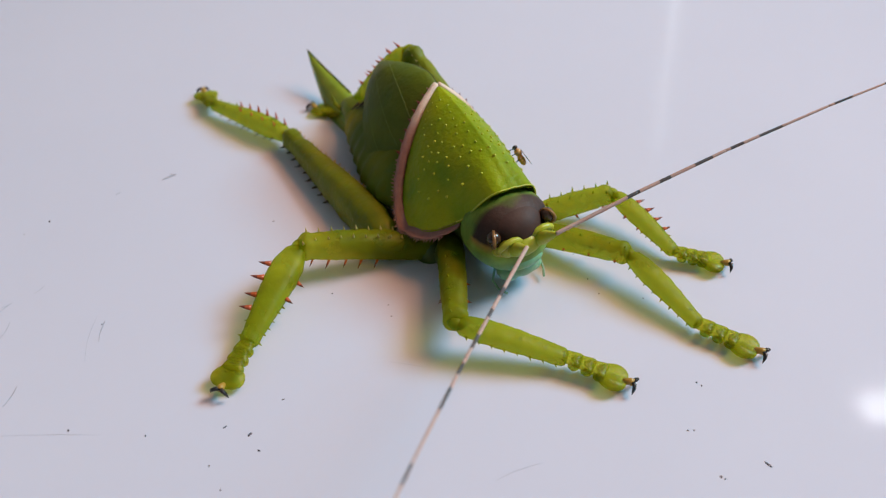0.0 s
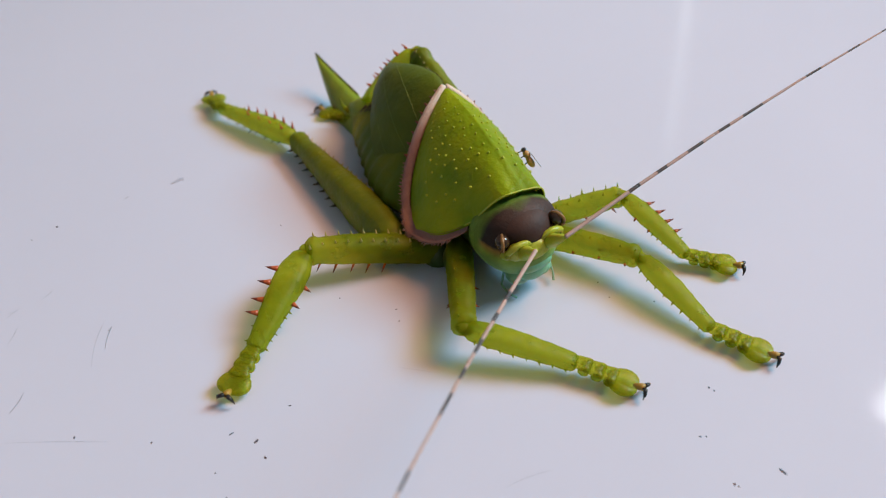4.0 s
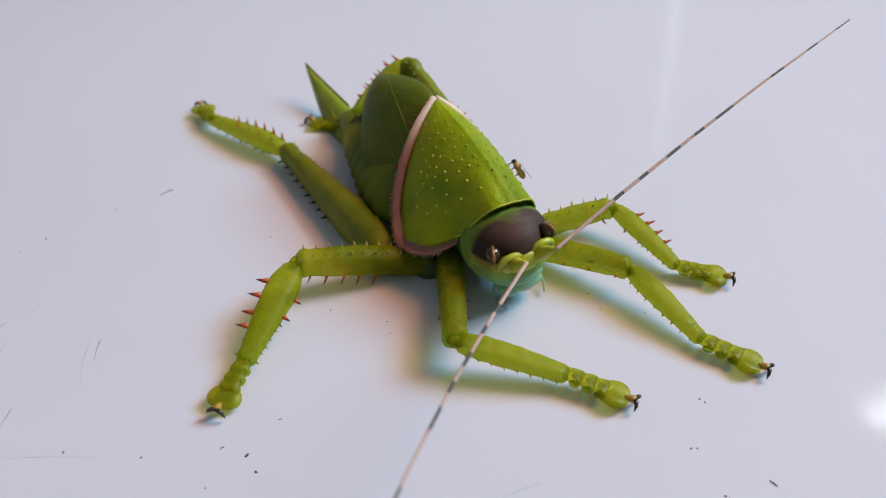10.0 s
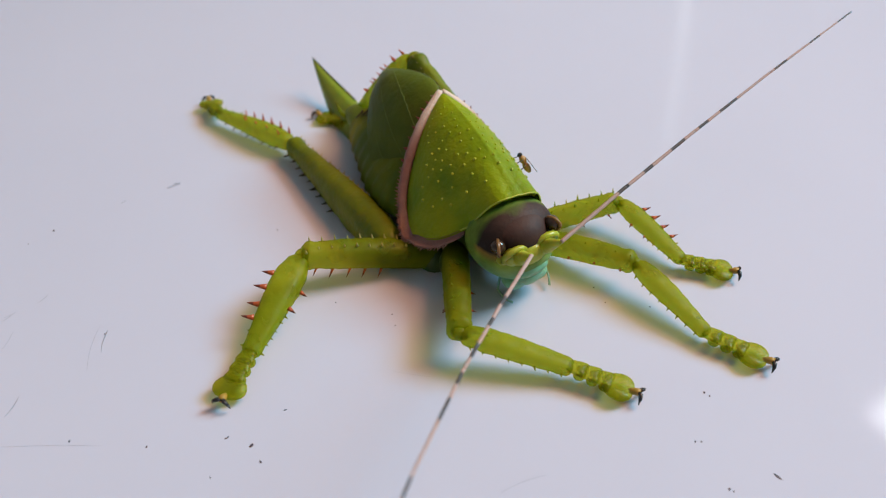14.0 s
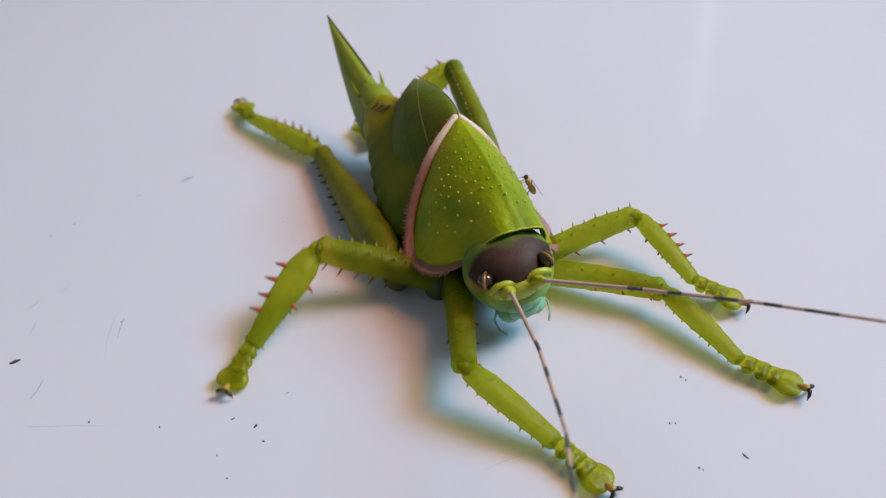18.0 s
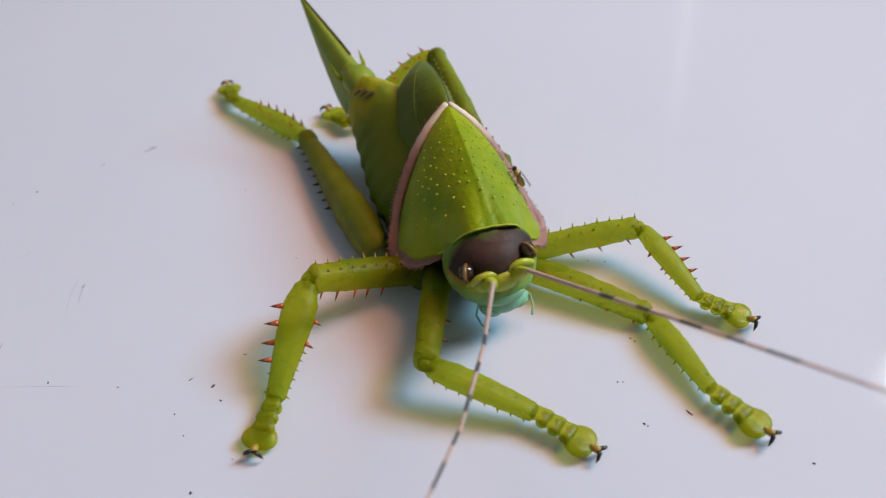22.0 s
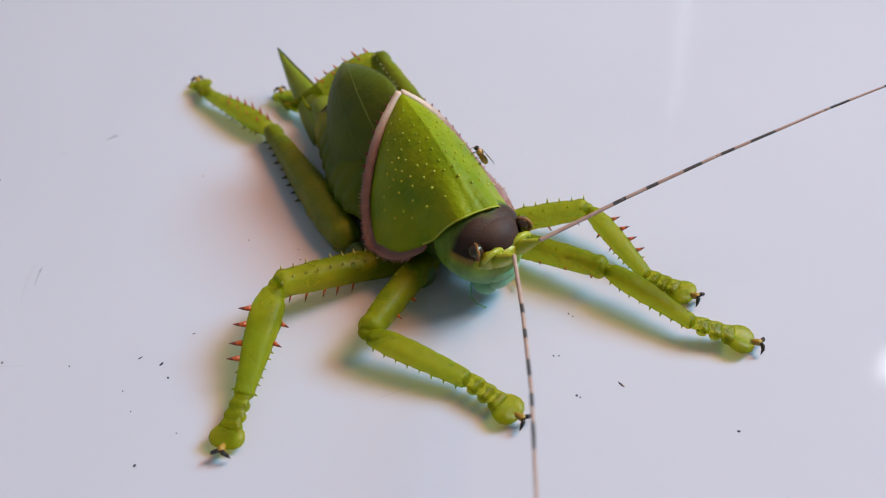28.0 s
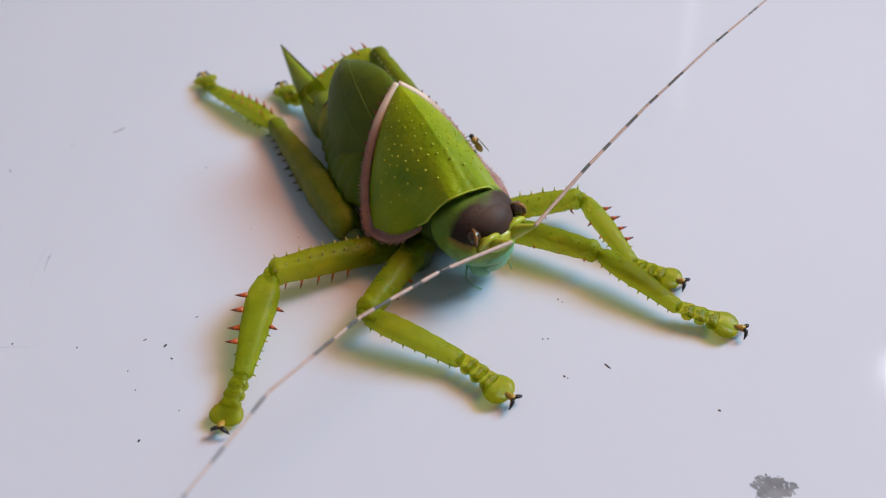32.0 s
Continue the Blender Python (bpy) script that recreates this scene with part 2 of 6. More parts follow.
def thorn(name, height, radius, mats, parent, at, bend=0.25, label=""):
    bm = bmesh.new()
    loops = []
    for k in range(5):
        s = k / 4
        r = radius * (1 - s) ** 0.85 + 0.02
        loops.append([(r * math.cos(a), r * math.sin(a) + bend * height * s * s, height * s) for a in (2 * math.pi * i / 7 for i in range(7))])
    vs = rings(bm, loops)
    if len(mats) > 1:
        for f in bm.faces:
            if f.calc_center_median().z > height * 0.45:
                f.material_index = 1
    return part(name, bm, mats, parent, label, at=at)


def stand(place, way, spin=0.0):
    """A pose (mm) whose z axis points along way."""
    q = Vector(way).normalized().to_track_quat("Z", "Y").to_matrix().to_4x4()
    return Matrix.Translation(Vector(place) * MM) @ q @ Matrix.Rotation(spin, 4, "Z")


# ---- setting: the table and the room round it ----
def slab(name, x0, x1, y0, y1, z0, z1, mat, label):
    bm = bmesh.new()
    geo = bmesh.ops.create_cube(bm, size=1.0)
    for v in geo["verts"]:
        v.co = Vector(((x0 + x1) / 2 + v.co.x * (x1 - x0), (y0 + y1) / 2 + v.co.y * (y1 - y0), (z0 + z1) / 2 + v.co.z * (z1 - z0)))
    return tagged(part(name, bm, mat, None, label, smooth=False), kind="structure")


for leg_x in (-640, 600):
    for leg_y in (-440, 500):
        slab("table_leg", leg_x, leg_x + 40, leg_y, leg_y + 40, -750, -25, TABLE, "plain white table leg")
slab("tabletop", -700, 700, -500, 600, -25, 0, TABLE, "glossy white laminate tabletop with scratches and specks")


WALL = material("wall_paint", (0.64, 0.62, 0.61), 0.8, (0.57, 0.555, 0.545), 3, 0.5, 0.2, 60)
slab("wall_north", -1600, 1600, 1700, 1800, -750, 1700, WALL, "plain grey painted wall")
slab("wall_south", -1600, 1600, -1800, -1700, -750, 1700, WALL, "plain grey painted wall")
slab("wall_east", 1600, 1700, -1800, 1800, -750, 1700, WALL, "plain grey painted wall")
slab("wall_west", -1700, -1600, -1800, 1800, -750, 1700, WALL, "plain grey painted wall")
slab("ceiling", -1700, 1700, -1800, 1800, 1700, 1800, WALL, "plain grey ceiling")
slab("floor", -1700, 1700, -1800, 1800, -850, -750, WALL, "plain grey floor")


# ---- the katydid ----
katydid = new("katydid")
tagged(katydid, "large bright green spiny katydid standing on the white table", "katydid")

APEX, FRONT = Vector((0, -12.8, 19.8)), Vector((0, 9.94, 15.74))
CORNER = Vector((10.33, 1.42, 5.59))


def lerp(a, b, t):
    return a + (b - a) * t


def ridge(u):
    """The shield's middle line, from the rear tip to the front margin."""
    p = lerp(APEX, FRONT, u)
    p.z += 1.09 * math.sin(math.pi * u)
    return p


def side(u):
    """The shield's right edge, from the rear tip to the lower front corner."""
    p = lerp(APEX, CORNER, u)
    one, two = max(0.0, math.sin(math.pi * u)), math.sin(2 * math.pi * u)
    p.x += 1.83 * one ** 0.8 - 0.24 * two
    p.y += -2.02 * math.sin(math.pi * u ** 1.2) + 0.07 * two
    p.z += -1.54 * one + 1.25 * two
    return p


ARCH = ((0.0, 0.0, 0.0, 0.0), (0.15, 0.237, 0.0, -0.02), (0.30, 0.375, 0.135, 0.09), (0.45, 0.51, 0.40, 0.219), (0.60, 0.49, 0.535, 0.325),
        (0.72, 0.725, 0.696, 0.488), (0.86, 0.887, 0.902, 0.722), (1.0, 1.0, 1.0, 1.0))


def arch(v):
    """Width, drop and set-back of the front margin, as shares of those of the lower corner."""
    total = [0.0, 0.0, 0.0]
    for off, share in ((-0.07, 0.2), (-0.035, 0.2), (0.0, 0.2), (0.035, 0.2), (0.07, 0.2)):
        w = min(1.0, max(0.0, v + off))
        for a, b in zip(ARCH, ARCH[1:]):
            if w <= b[0] + 1e-9:
                t = (w - a[0]) / (b[0] - a[0])
                total = [k + share * (x + (y - x) * t) for k, x, y in zip(total, a[1:], b[1:])]
                break
    near = max(0.0, (v - 0.9) / 0.1) + max(0.0, 1 - v / 0.1)
    return [k + (min(1.0, v) - k) * near for k in total]


def shield_at(u, v):
    w = abs(v)
    u -= 0.06 * max(0.0, (w - 0.72) / 0.28) ** 2 * max(0.0, (u - 0.72) / 0.28) ** 2
    m, e = ridge(u), side(u)
    a = w * math.pi / 2
    plain = (math.sin(a) ** 1.23, 0.681 * (1 - math.cos(a)) + 0.319 * w, w ** 1.61)
    k = max(0.0, (u - 0.35) / 0.65) ** 2.09
    fx, fz, fy = [p + (q - p) * k for p, q in zip(plain, arch(w))]
    return Vector((math.copysign(e.x * fx, v), m.y + (e.y - m.y) * fy, m.z + (e.z - m.z) * fz))


def shield_normal(u, v):
    du = shield_at(min(1.0, u + 0.02), v) - shield_at(u - 0.02, v)
    dv = shield_at(u, v + 0.02) - shield_at(u, v - 0.02)
    n = dv.cross(du).normalized()
    return -n if n.z < 0 else n


def shield(u, v, lift=0.0):
    """A point of the shield; v runs from -1 (left edge) to 1 (right edge)."""
    p = shield_at(u, v)
    return p + Vector((p.x * 0.06, -0.05, 1.0)).normalized() * lift


def build_shield():
    bm = bmesh.new()
    nu, nv = 28, 56
    for lift, flip in ((0.0, 1), (-0.35, -1)):
        grid = [[bm.verts.new(shield(0.02 + 0.98 * i / nu, -1 + 2 * j / nv, lift)) for j in range(nv + 1)] for i in range(nu + 1)]
        for i in range(nu):
            for j in range(nv):
                q = (grid[i][j], grid[i][j + 1], grid[i + 1][j + 1], grid[i + 1][j])
                bm.faces.new(q if flip > 0 else q[::-1])
    return part("pronotum", bm, SHIELD, katydid, "bright green shield with yellow bumps")


pronotum = build_shield()

# thickened front lip over the head
bm = bmesh.new()
tube(bm, [shield(1.0, -0.66 + 1.32 * k / 24) for k in range(25)], [0.13] * 25, 8)
part("front_lip", bm, SCAPE, katydid, "pale yellow-green front lip")


def mirror(p, sgn):
    return Vector((sgn * p.x, p.y, p.z))


def rim_line(s):
    """Inner edge of the rim: down the side, round the corner and along the lower front to the head; s from 0 to 1.4."""
    if s <= 1.0:
        return shield(s, 1.0)
    return shield(1.0, 1.0 - (s - 1.0) * 0.9)


def rim_frame(s):
    """Outward and normal ways of the rim at s, on the right side."""
    run = (rim_line(min(1.4, s + 0.02)) - rim_line(max(0.0, s - 0.02))).normalized()
    out = Vector((0.80, -0.58, -0.02)) - Vector((0.0, 0.2, 0.0)) * (1 - s)
    if s < 0.16:
        out = out.lerp(Vector((0.10, -0.97, 0.20)), 1 - s / 0.16)
    out = (out - run * out.dot(run)).normalized()
    if s > 0.86:
        out = out.lerp(Vector((0.72, -0.28, -0.64)), min(1.0, (s - 0.86) / 0.14)).normalized()
    if s > 1.04:
        out = out.lerp(Vector((0.45, 0.35, -0.82)), min(1.0, (s - 1.04) / 0.2)).normalized()
    nrm = run.cross(out).normalized()
    if nrm.dot(Vector((0.5, 0.35, 0.8))) < 0:
        nrm = -nrm
    return out, nrm


def rim_width(s):
    w = 0.72 + 0.36 * math.sin(math.pi * min(s, 0.8)) + 0.75 * (max(0.0, min(s, 1.0) - 0.72) / 0.28) ** 1.5
    return w * (1.0 if s < 1.1 else max(0.5, 1 - (s - 1.1) / 1.2))


for sgn in (1, -1):
    bm = bmesh.new()
    loops = []
    for k in range(57):
        s = 1.4 * k / 56
        out, nrm = rim_frame(s)
        p, w = rim_line(s) + out * 0.40 * math.sin(math.pi * min(1.0, s)), rim_width(s)
        w *= 1 + 0.05 * math.sin(k * 1.9)
        g = max(0.0, min(1.0, (s - 0.72) / 0.2))
        loops.append([mirror(p + out * a * w + nrm * b, sgn) for a, b in ((-0.35, -0.3), (-0.30, 0.22 - 0.34 * g), (0.05, 0.42 - 0.75 * g), (0.55, 0.40 - 0.85 * g), (0.85, 0.30), (1.0, 0.0), (0.6, -0.35 - 0.5 * g))])
    rings(bm, loops)
    rim = part("rim", bm, [RIM], katydid, "cream and pink toothed rim")
    tooth = dark_tooth = None
    for k in range(64):
        s = 0.05 + 1.25 * k / 63
        out, nrm = rim_frame(s)
        d = mirror(out + nrm * 0.25 * math.sin(k * 2.4), sgn)
        at = stand(mirror(rim_line(s) + out * (rim_width(s) - 0.1 + 0.40 * math.sin(math.pi * min(1.0, s))), sgn), d)
        big = 0.40 + 0.45 * random.random() + 0.15 * (s > 0.5)
        if tooth is None:
            tooth = thorn("tooth", 0.62, 0.2, [RIM], rim, at, 0.2)
        elif s < 0.5:
            if k % 3 == 0:
                if dark_tooth is None:
                    dark_tooth = thorn("tooth", 0.55, 0.24, [SPINE_TIP], rim, at, 0.35, "dark red-brown tooth")
                else:
                    again(dark_tooth, rim, at @ Matrix.Scale(0.8 + 0.5 * big, 4))
        else:
            again(tooth, rim, at @ Matrix.Scale(big, 4))

# yellow bumps on the shield
bm = bmesh.new()
ball(bm, (0, 0, 0), 0.24, 0.24, 0.20, 8, 5)
ball(bm, (0.02, 0.02, 0.14), 0.12, 0.12, 0.13, 6, 4)
first, placed = None, []
for k in range(900):
    u, v = random.uniform(0.16, 0.84), random.uniform(-0.78, 0.78)
    p = shield_at(u, v) + shield_normal(u, v) * 0.03
    if any((p - q).length < 1.25 + 0.5 * (u > 0.7) for q in placed) or len(placed) > 92:
        continue
    placed.append(p)
    at = stand(p, shield_normal(u, v) + Vector((0, -0.35, 0))) @ Matrix.Scale(random.uniform(0.75, 1.0) * (0.55 + 0.6 * u), 4)
    if first is None:
        first = part("tubercle", bm, BUMP, pronotum, at=at)
    else:
        again(first, pronotum, at)

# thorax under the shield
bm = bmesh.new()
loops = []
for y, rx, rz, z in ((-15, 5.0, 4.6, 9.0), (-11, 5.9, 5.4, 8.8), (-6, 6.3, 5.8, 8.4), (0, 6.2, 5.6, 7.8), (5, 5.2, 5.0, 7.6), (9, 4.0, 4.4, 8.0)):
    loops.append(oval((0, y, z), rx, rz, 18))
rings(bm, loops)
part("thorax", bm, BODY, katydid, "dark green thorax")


# ---- wings folded over the back like a roof ----
WING_Y = (-6.0, -10.0, -15.0, -20.0, -25.0, -29.0, -31.5)
WING_WIDE = (3.2, 3.8, 6.3, 8.4, 6.7, 4.0, 1.0)
WING_TOP = (15.4, 17.1, 19.9, 19.4, 17.9, 16.3, 15.2)


def glide(x, xs, ys):
    """A smooth curve through falling xs."""
    i = max(k for k in range(len(xs) - 1) if xs[k] >= x or k == 0)
    t = min(1.0, max(0.0, (x - xs[i]) / (xs[i + 1] - xs[i])))
    a, b = ys[i], ys[i + 1]
    before, after = ys[max(0, i - 1)], ys[min(len(ys) - 1, i + 2)]
    m0, m1 = (b - before) / 2, (after - a) / 2
    return a + t * (m0 + t * (3 * (b - a) - 2 * m0 - m1 + t * (2 * (a - b) + m0 + m1)))


# lower margin of the near wing cover, from its root to its tip
MARGIN_U = (1.0, 0.85, 0.70, 0.55, 0.40, 0.25, 0.0)
MARGIN = ((0.8, 4.6, 6.8, 8.4, 9.1, 9.3, 8.6), (-31.5, -27.7, -24.4, -21.0, -18.4, -16.0, -11.5), (15.2, 14.0, 12.0, 10.0, 8.0, 6.2, 4.2))


def wing_point(u, v, sgn):
    """u from the root under the shield to the rear tip, v from the ridge down the flank."""
    y = -6.0 - 25.5 * u
    top = glide(y, WING_Y, WING_TOP)
    if sgn > 0:
        spine = Vector((0, y, top))
        if v < 0:
            return spine + Vector((5.0 * v, 0, 2.0 * v))
        edge = Vector([glide(u, MARGIN_U, c) for c in MARGIN])
        bulge = 1.9 * math.sin(math.pi * v ** 0.8) * min(1.0, (1 - u) * 3 + 0.15) * min(1.0, 0.2 + 2.2 * u) if v < 1 else 0.0
        return spine.lerp(edge, v) + Vector((0.6, 0, 0.8)) * bulge
    # the far cover stands steep, tucked under the near one
    wide = glide(y, WING_Y, WING_WIDE)
    w, low = min(1.0, abs(v)), max(0.0, v - 1.0)
    a = w * math.pi / 2
    return Vector((-0.25 * wide * (math.copysign(math.sin(a) ** 0.9, v) - 0.25 * low), y + 1.2 * w * w + 2.0 * low * u,
                   top - 0.72 * wide * (0.73 * (1 - math.cos(a)) + 0.27 * w) - 1.75 * wide * low))


WINGS = []
for sgn, lift in ((1, 0.15), (-1, 0.0)):
    bm = bmesh.new()
    nu, nv = 26, 26
    v0, v1 = (-0.10, 1.0) if sgn > 0 else (0.02, 1.4)
    for off in (0.0, -0.3):
        grid = [[bm.verts.new(wing_point(i / nu, v0 + (v1 - v0) * j / nv, sgn) + Vector((sgn * off * 0.7, 0, off + lift))) for j in range(nv + 1)] for i in range(nu + 1)]
        for i in range(nu):
            for j in range(nv):
                bm.faces.new((grid[i][j], grid[i][j + 1], grid[i + 1][j + 1], grid[i + 1][j]))
    wing = part("wing", bm, WING, katydid, "dull green leaf-like wing cover")
    WINGS.append(wing)
    for v, bend, thick in ((0.36, 0.30, 0.07), (0.62, 0.16, 0.035), (0.84, 0.10, 0.035)):
        bm = bmesh.new()
        tube(bm, [wing_point(0.15 + 0.83 * k / 20, v - bend * (k / 20) ** 2, sgn) + Vector((sgn * 0.02, 0, lift)) for k in range(21)], [thick * (1 - 0.5 * k / 20) for k in range(21)], 6)
        part("vein", bm, VEIN, wing, "pale raised wing vein")
    bm = bmesh.new()
    tube(bm, [wing_point(0.1 + 0.9 * k / 24, v0, sgn) + Vector((0, 0, lift + 0.02)) for k in range(25)], [0.085 * (1 - 0.4 * k / 24) for k in range(25)], 6)
    part("wing_edge", bm, BLADE_EDGE, wing, "thin dark wing edge")

# ---- abdomen with ovipositor, swings at its root ----
abdomen = new("abdomen")
abdomen.parent = katydid
bm = bmesh.new()
loops = []
ABD_Y = (8.6, 8.0, 6.0, 3.0, 0.0, -6.0, -13.0, -18.0, -21.0, -24.0, -28.0)
ABD_WIDE = (1.0, 4.2, 7.8, 10.2, 11.2, 10.4, 8.0, 6.2, 5.0, 3.4, 1.0)
ABD_TOP = (-1.0, 0.0, 2.0, 3.2, 3.8, 3.8, 3.4, 2.6, 1.6, 0.2, -2.2)
ABD_LOW = (-3.0, -4.6, -6.2, -6.8, -6.8, -6.8, -6.6, -6.0, -5.6, -5.0, -4.0)
# heights from belly to back and the half-width there: widest low down, narrow under the wings
PEAR = ((0.0, 0.30), (0.06, 0.62), (0.14, 0.88), (0.24, 1.0), (0.40, 0.98), (0.58, 0.84), (0.76, 0.60), (0.90, 0.34), (1.0, 0.06))
for k in range(56):
    y = 8.6 - 36.6 * k / 55
    swell = 1.0 + 0.02 * math.cos(y * 2 * math.pi / 3.1)
    wide, top, low = [glide(y, ABD_Y, c) for c in (ABD_WIDE, ABD_TOP, ABD_LOW)]
    right = [Vector((wide * swell * w, y, low + (top - low) * f)) for f, w in PEAR]
    loops.append(right + [Vector((-p.x, p.y, p.z)) for p in right[::-1]])
rings(bm, loops)
part("segment_ring", bm, [ABDOMEN], abdomen, "ringed green abdomen, yellow near its tip")
for sgn in (1, -1):
    bm = bmesh.new()
    tube(bm, [(sgn * 1.6, -27.0, -3.0), (sgn * 2.6, -28.8, -2.0), (sgn * 2.7, -30.2, -0.6)], [0.5, 0.35, 0.08], 7)
    part("cercus", bm, LEG, abdomen, "short pointed green cercus")
bm = bmesh.new()
for k in range(3):
    tube(bm, [(1.4 + 0.4 * k, -19.0 - 1.2 * k, 2.3 - 0.6 * k), (2.8 + 0.2 * k, -19.6 - 1.2 * k, 1.0 - 0.6 * k)], [0.25, 0.1], 6)
part("dark_mark", bm, SLIT, abdomen, "dark brown slits on yellow")
bm = bmesh.new()
ball(bm, (0, -25.6, -2.3), 2.7, 3.6, 2.3)
ball(bm, (0, -27.6, -2.6), 1.9, 2.4, 1.7)
part("tip_plate", bm, BLADE, abdomen, "green plate over the abdomen tip")
bm = bmesh.new()
loops = []
for k in range(19):
    s = k / 18
    mid = Vector((0, -26.0 - 18.5 * s, -3.6 + 1.2 * s + 4.4 * s * s))
    h = 2.2 * (1 - s ** 1.7) ** 0.8 + 0.08
    h *= 1 + 0.18 * math.sin(math.pi * s)
    wd = 1.7 * (1 - s ** 1.6) + 0.12
    slope = Vector((-0.62, -0.22 - 0.2 * s, 0.76)).normalized()
    flat = Vector((0.76, 0, 0.62)).normalized()
    deep = h * (1.0 + 0.95 * (1 - s) ** 0.5) + 1.2 * max(0.0, 1 - s / 0.5) ** 1.5
    loops.append([mid + slope * h, mid + flat * wd * 0.6 + slope * h * 0.4, mid + flat * wd * 0.5 - slope * deep * 0.4, mid - slope * deep,
                  mid - flat * wd * 0.5 - slope * deep * 0.4, mid - flat * wd * 0.6 + slope * h * 0.4])
rings(bm, loops)
blade = part("ovipositor", bm, BLADE, abdomen, "sword-shaped green ovipositor")
bm = bmesh.new()
tube(bm, [loop[0] for loop in loops[4:]], [0.16] * (len(loops) - 4), 6)
part("blade_edge", bm, BLADE_EDGE, abdomen, "dark upper edge of the blade")

# ---- head, turns at the neck ----
head = new("head")
head.parent = katydid


def skull_material():
    """Teal below, an amber line, brown forehead, green crown; bands wander a little."""
    m = material("skull_colours", (1, 1, 1), 0.58, None, 300, 0.5, 0.25, 2200, sss=0.1, spec=0.25)
    nt, p = m.node_tree, m.node_tree.nodes["Principled BSDF"]
    link = nt.links.new
    tc = nt.nodes.new("ShaderNodeTexCoord")
    xyz = nt.nodes.new("ShaderNodeSeparateXYZ")
    link(tc.outputs["Object"], xyz.inputs[0])
    n = nt.nodes.new("ShaderNodeTexNoise")
    n.inputs["Scale"].default_value, n.inputs["Detail"].default_value = 260.0, 3.0
    link(tc.outputs["Object"], n.inputs["Vector"])

    def calc(op, a, b):
        node = nt.nodes.new("ShaderNodeMath")
        node.operation = op
        for k, v in enumerate((a, b)):
            if isinstance(v, float):
                node.inputs[k].default_value = v
            else:
                link(v, node.inputs[k])
        return node.outputs[0]

    xx = calc("MULTIPLY", calc("MULTIPLY", xyz.outputs[0], xyz.outputs[0]), 25.0)
    h = calc("SUBTRACT", calc("ADD", xyz.outputs[2], calc("MULTIPLY", n.outputs["Fac"], 0.0012)), xx)
    h = calc("MULTIPLY", calc("ADD", h, 0.005), 72.0)
    ramp = nt.nodes.new("ShaderNodeValToRGB")
    link(h, ramp.inputs[0])
    stops = ((0.0, (0.25, 0.52, 0.35)), (0.30, (0.21, 0.42, 0.21)), (0.50, (0.25, 0.35, 0.05)), (0.575, (0.36, 0.21, 0.04)),
             (0.61, (0.022, 0.012, 0.010)), (0.78, (0.055, 0.029, 0.023)), (0.91, (0.075, 0.040, 0.030)), (0.96, (0.13, 0.20, 0.02)))
    e = ramp.color_ramp.elements
    while len(e) < len(stops):
        e.new(0.5)
    for el, (pos, c) in zip(e, stops):
        el.position, el.color = pos, (*c, 1)
    back = nt.nodes.new("ShaderNodeMapRange")
    link(calc("ADD", xyz.outputs[1], calc("MULTIPLY", n.outputs["Fac"], 0.001)), back.inputs["Value"])
    back.inputs["From Min"].default_value, back.inputs["From Max"].default_value = 0.0048, 0.0058
    mix = nt.nodes.new("ShaderNodeMix")
    mix.data_type = "RGBA"
    mix.inputs["A"].default_value = (0.17, 0.27, 0.03, 1)
    link(back.outputs[0], mix.inputs["Factor"])
    link(ramp.outputs[0], mix.inputs["B"])
    blot = nt.nodes.new("ShaderNodeTexNoise")
    blot.inputs["Scale"].default_value, blot.inputs["Detail"].default_value = 330.0, 5.0
    link(tc.outputs["Object"], blot.inputs["Vector"])
    tone = nt.nodes.new("ShaderNodeMapRange")
    tone.inputs["From Min"].default_value, tone.inputs["From Max"].default_value = 0.32, 0.66
    tone.inputs["To Min"].default_value, tone.inputs["To Max"].default_value = 0.55, 1.15
    link(blot.outputs["Fac"], tone.inputs["Value"])
    wash = nt.nodes.new("ShaderNodeMix")
    wash.data_type, wash.blend_type = "RGBA", "MULTIPLY"
    wash.inputs["Factor"].default_value = 1.0
    link(mix.outputs["Result"], wash.inputs["A"])
    link(tone.outputs[0], wash.inputs["B"])
    link(wash.outputs["Result"], p.inputs["Base Color"])
    return m


def low_nape(p):
    """Flattens the crown towards the nape, where the shield lies over it."""
    return p.z if p.z < 3.5 else 3.5 + (p.z - 3.5) * (1 - 0.07 * min(1.0, max(0.0, 5.5 - p.y) / 4.0))


bm = bmesh.new()
for v in ball(bm, (0, 0, 0), 1, 1, 1, 32, 24):
    x, y, z = v.co
    pinch = 1 - 0.16 * max(0.0, -z) ** 1.5
    v.co = Vector((x * 6.2 * pinch, 4.2 + y * 6.0 + 0.9 * max(0.0, -z) * (y > 0), 1.7 + z * (5.8 if z > 0 else 5.5)))
    # a shallow hollow in front of each eye
    for sgn in (1, -1):
        d = (v.co - Vector((sgn * 3.3, 9.2, 3.6))).length
        v.co.y -= 0.5 * math.exp(-(d / 1.6) ** 2)
    v.co.z = low_nape(v.co)
skull = part("skull", bm, skull_material(), head, "green head with brown forehead and teal face")
bm = bmesh.new()
for v in ball(bm, (0, 5.5, 4.3), 4.1, 4.3, 2.75, 28, 18):
    v.co.z = low_nape(v.co)
part("forehead", bm, BROWN, head, "smooth brown domed forehead between the eyes")
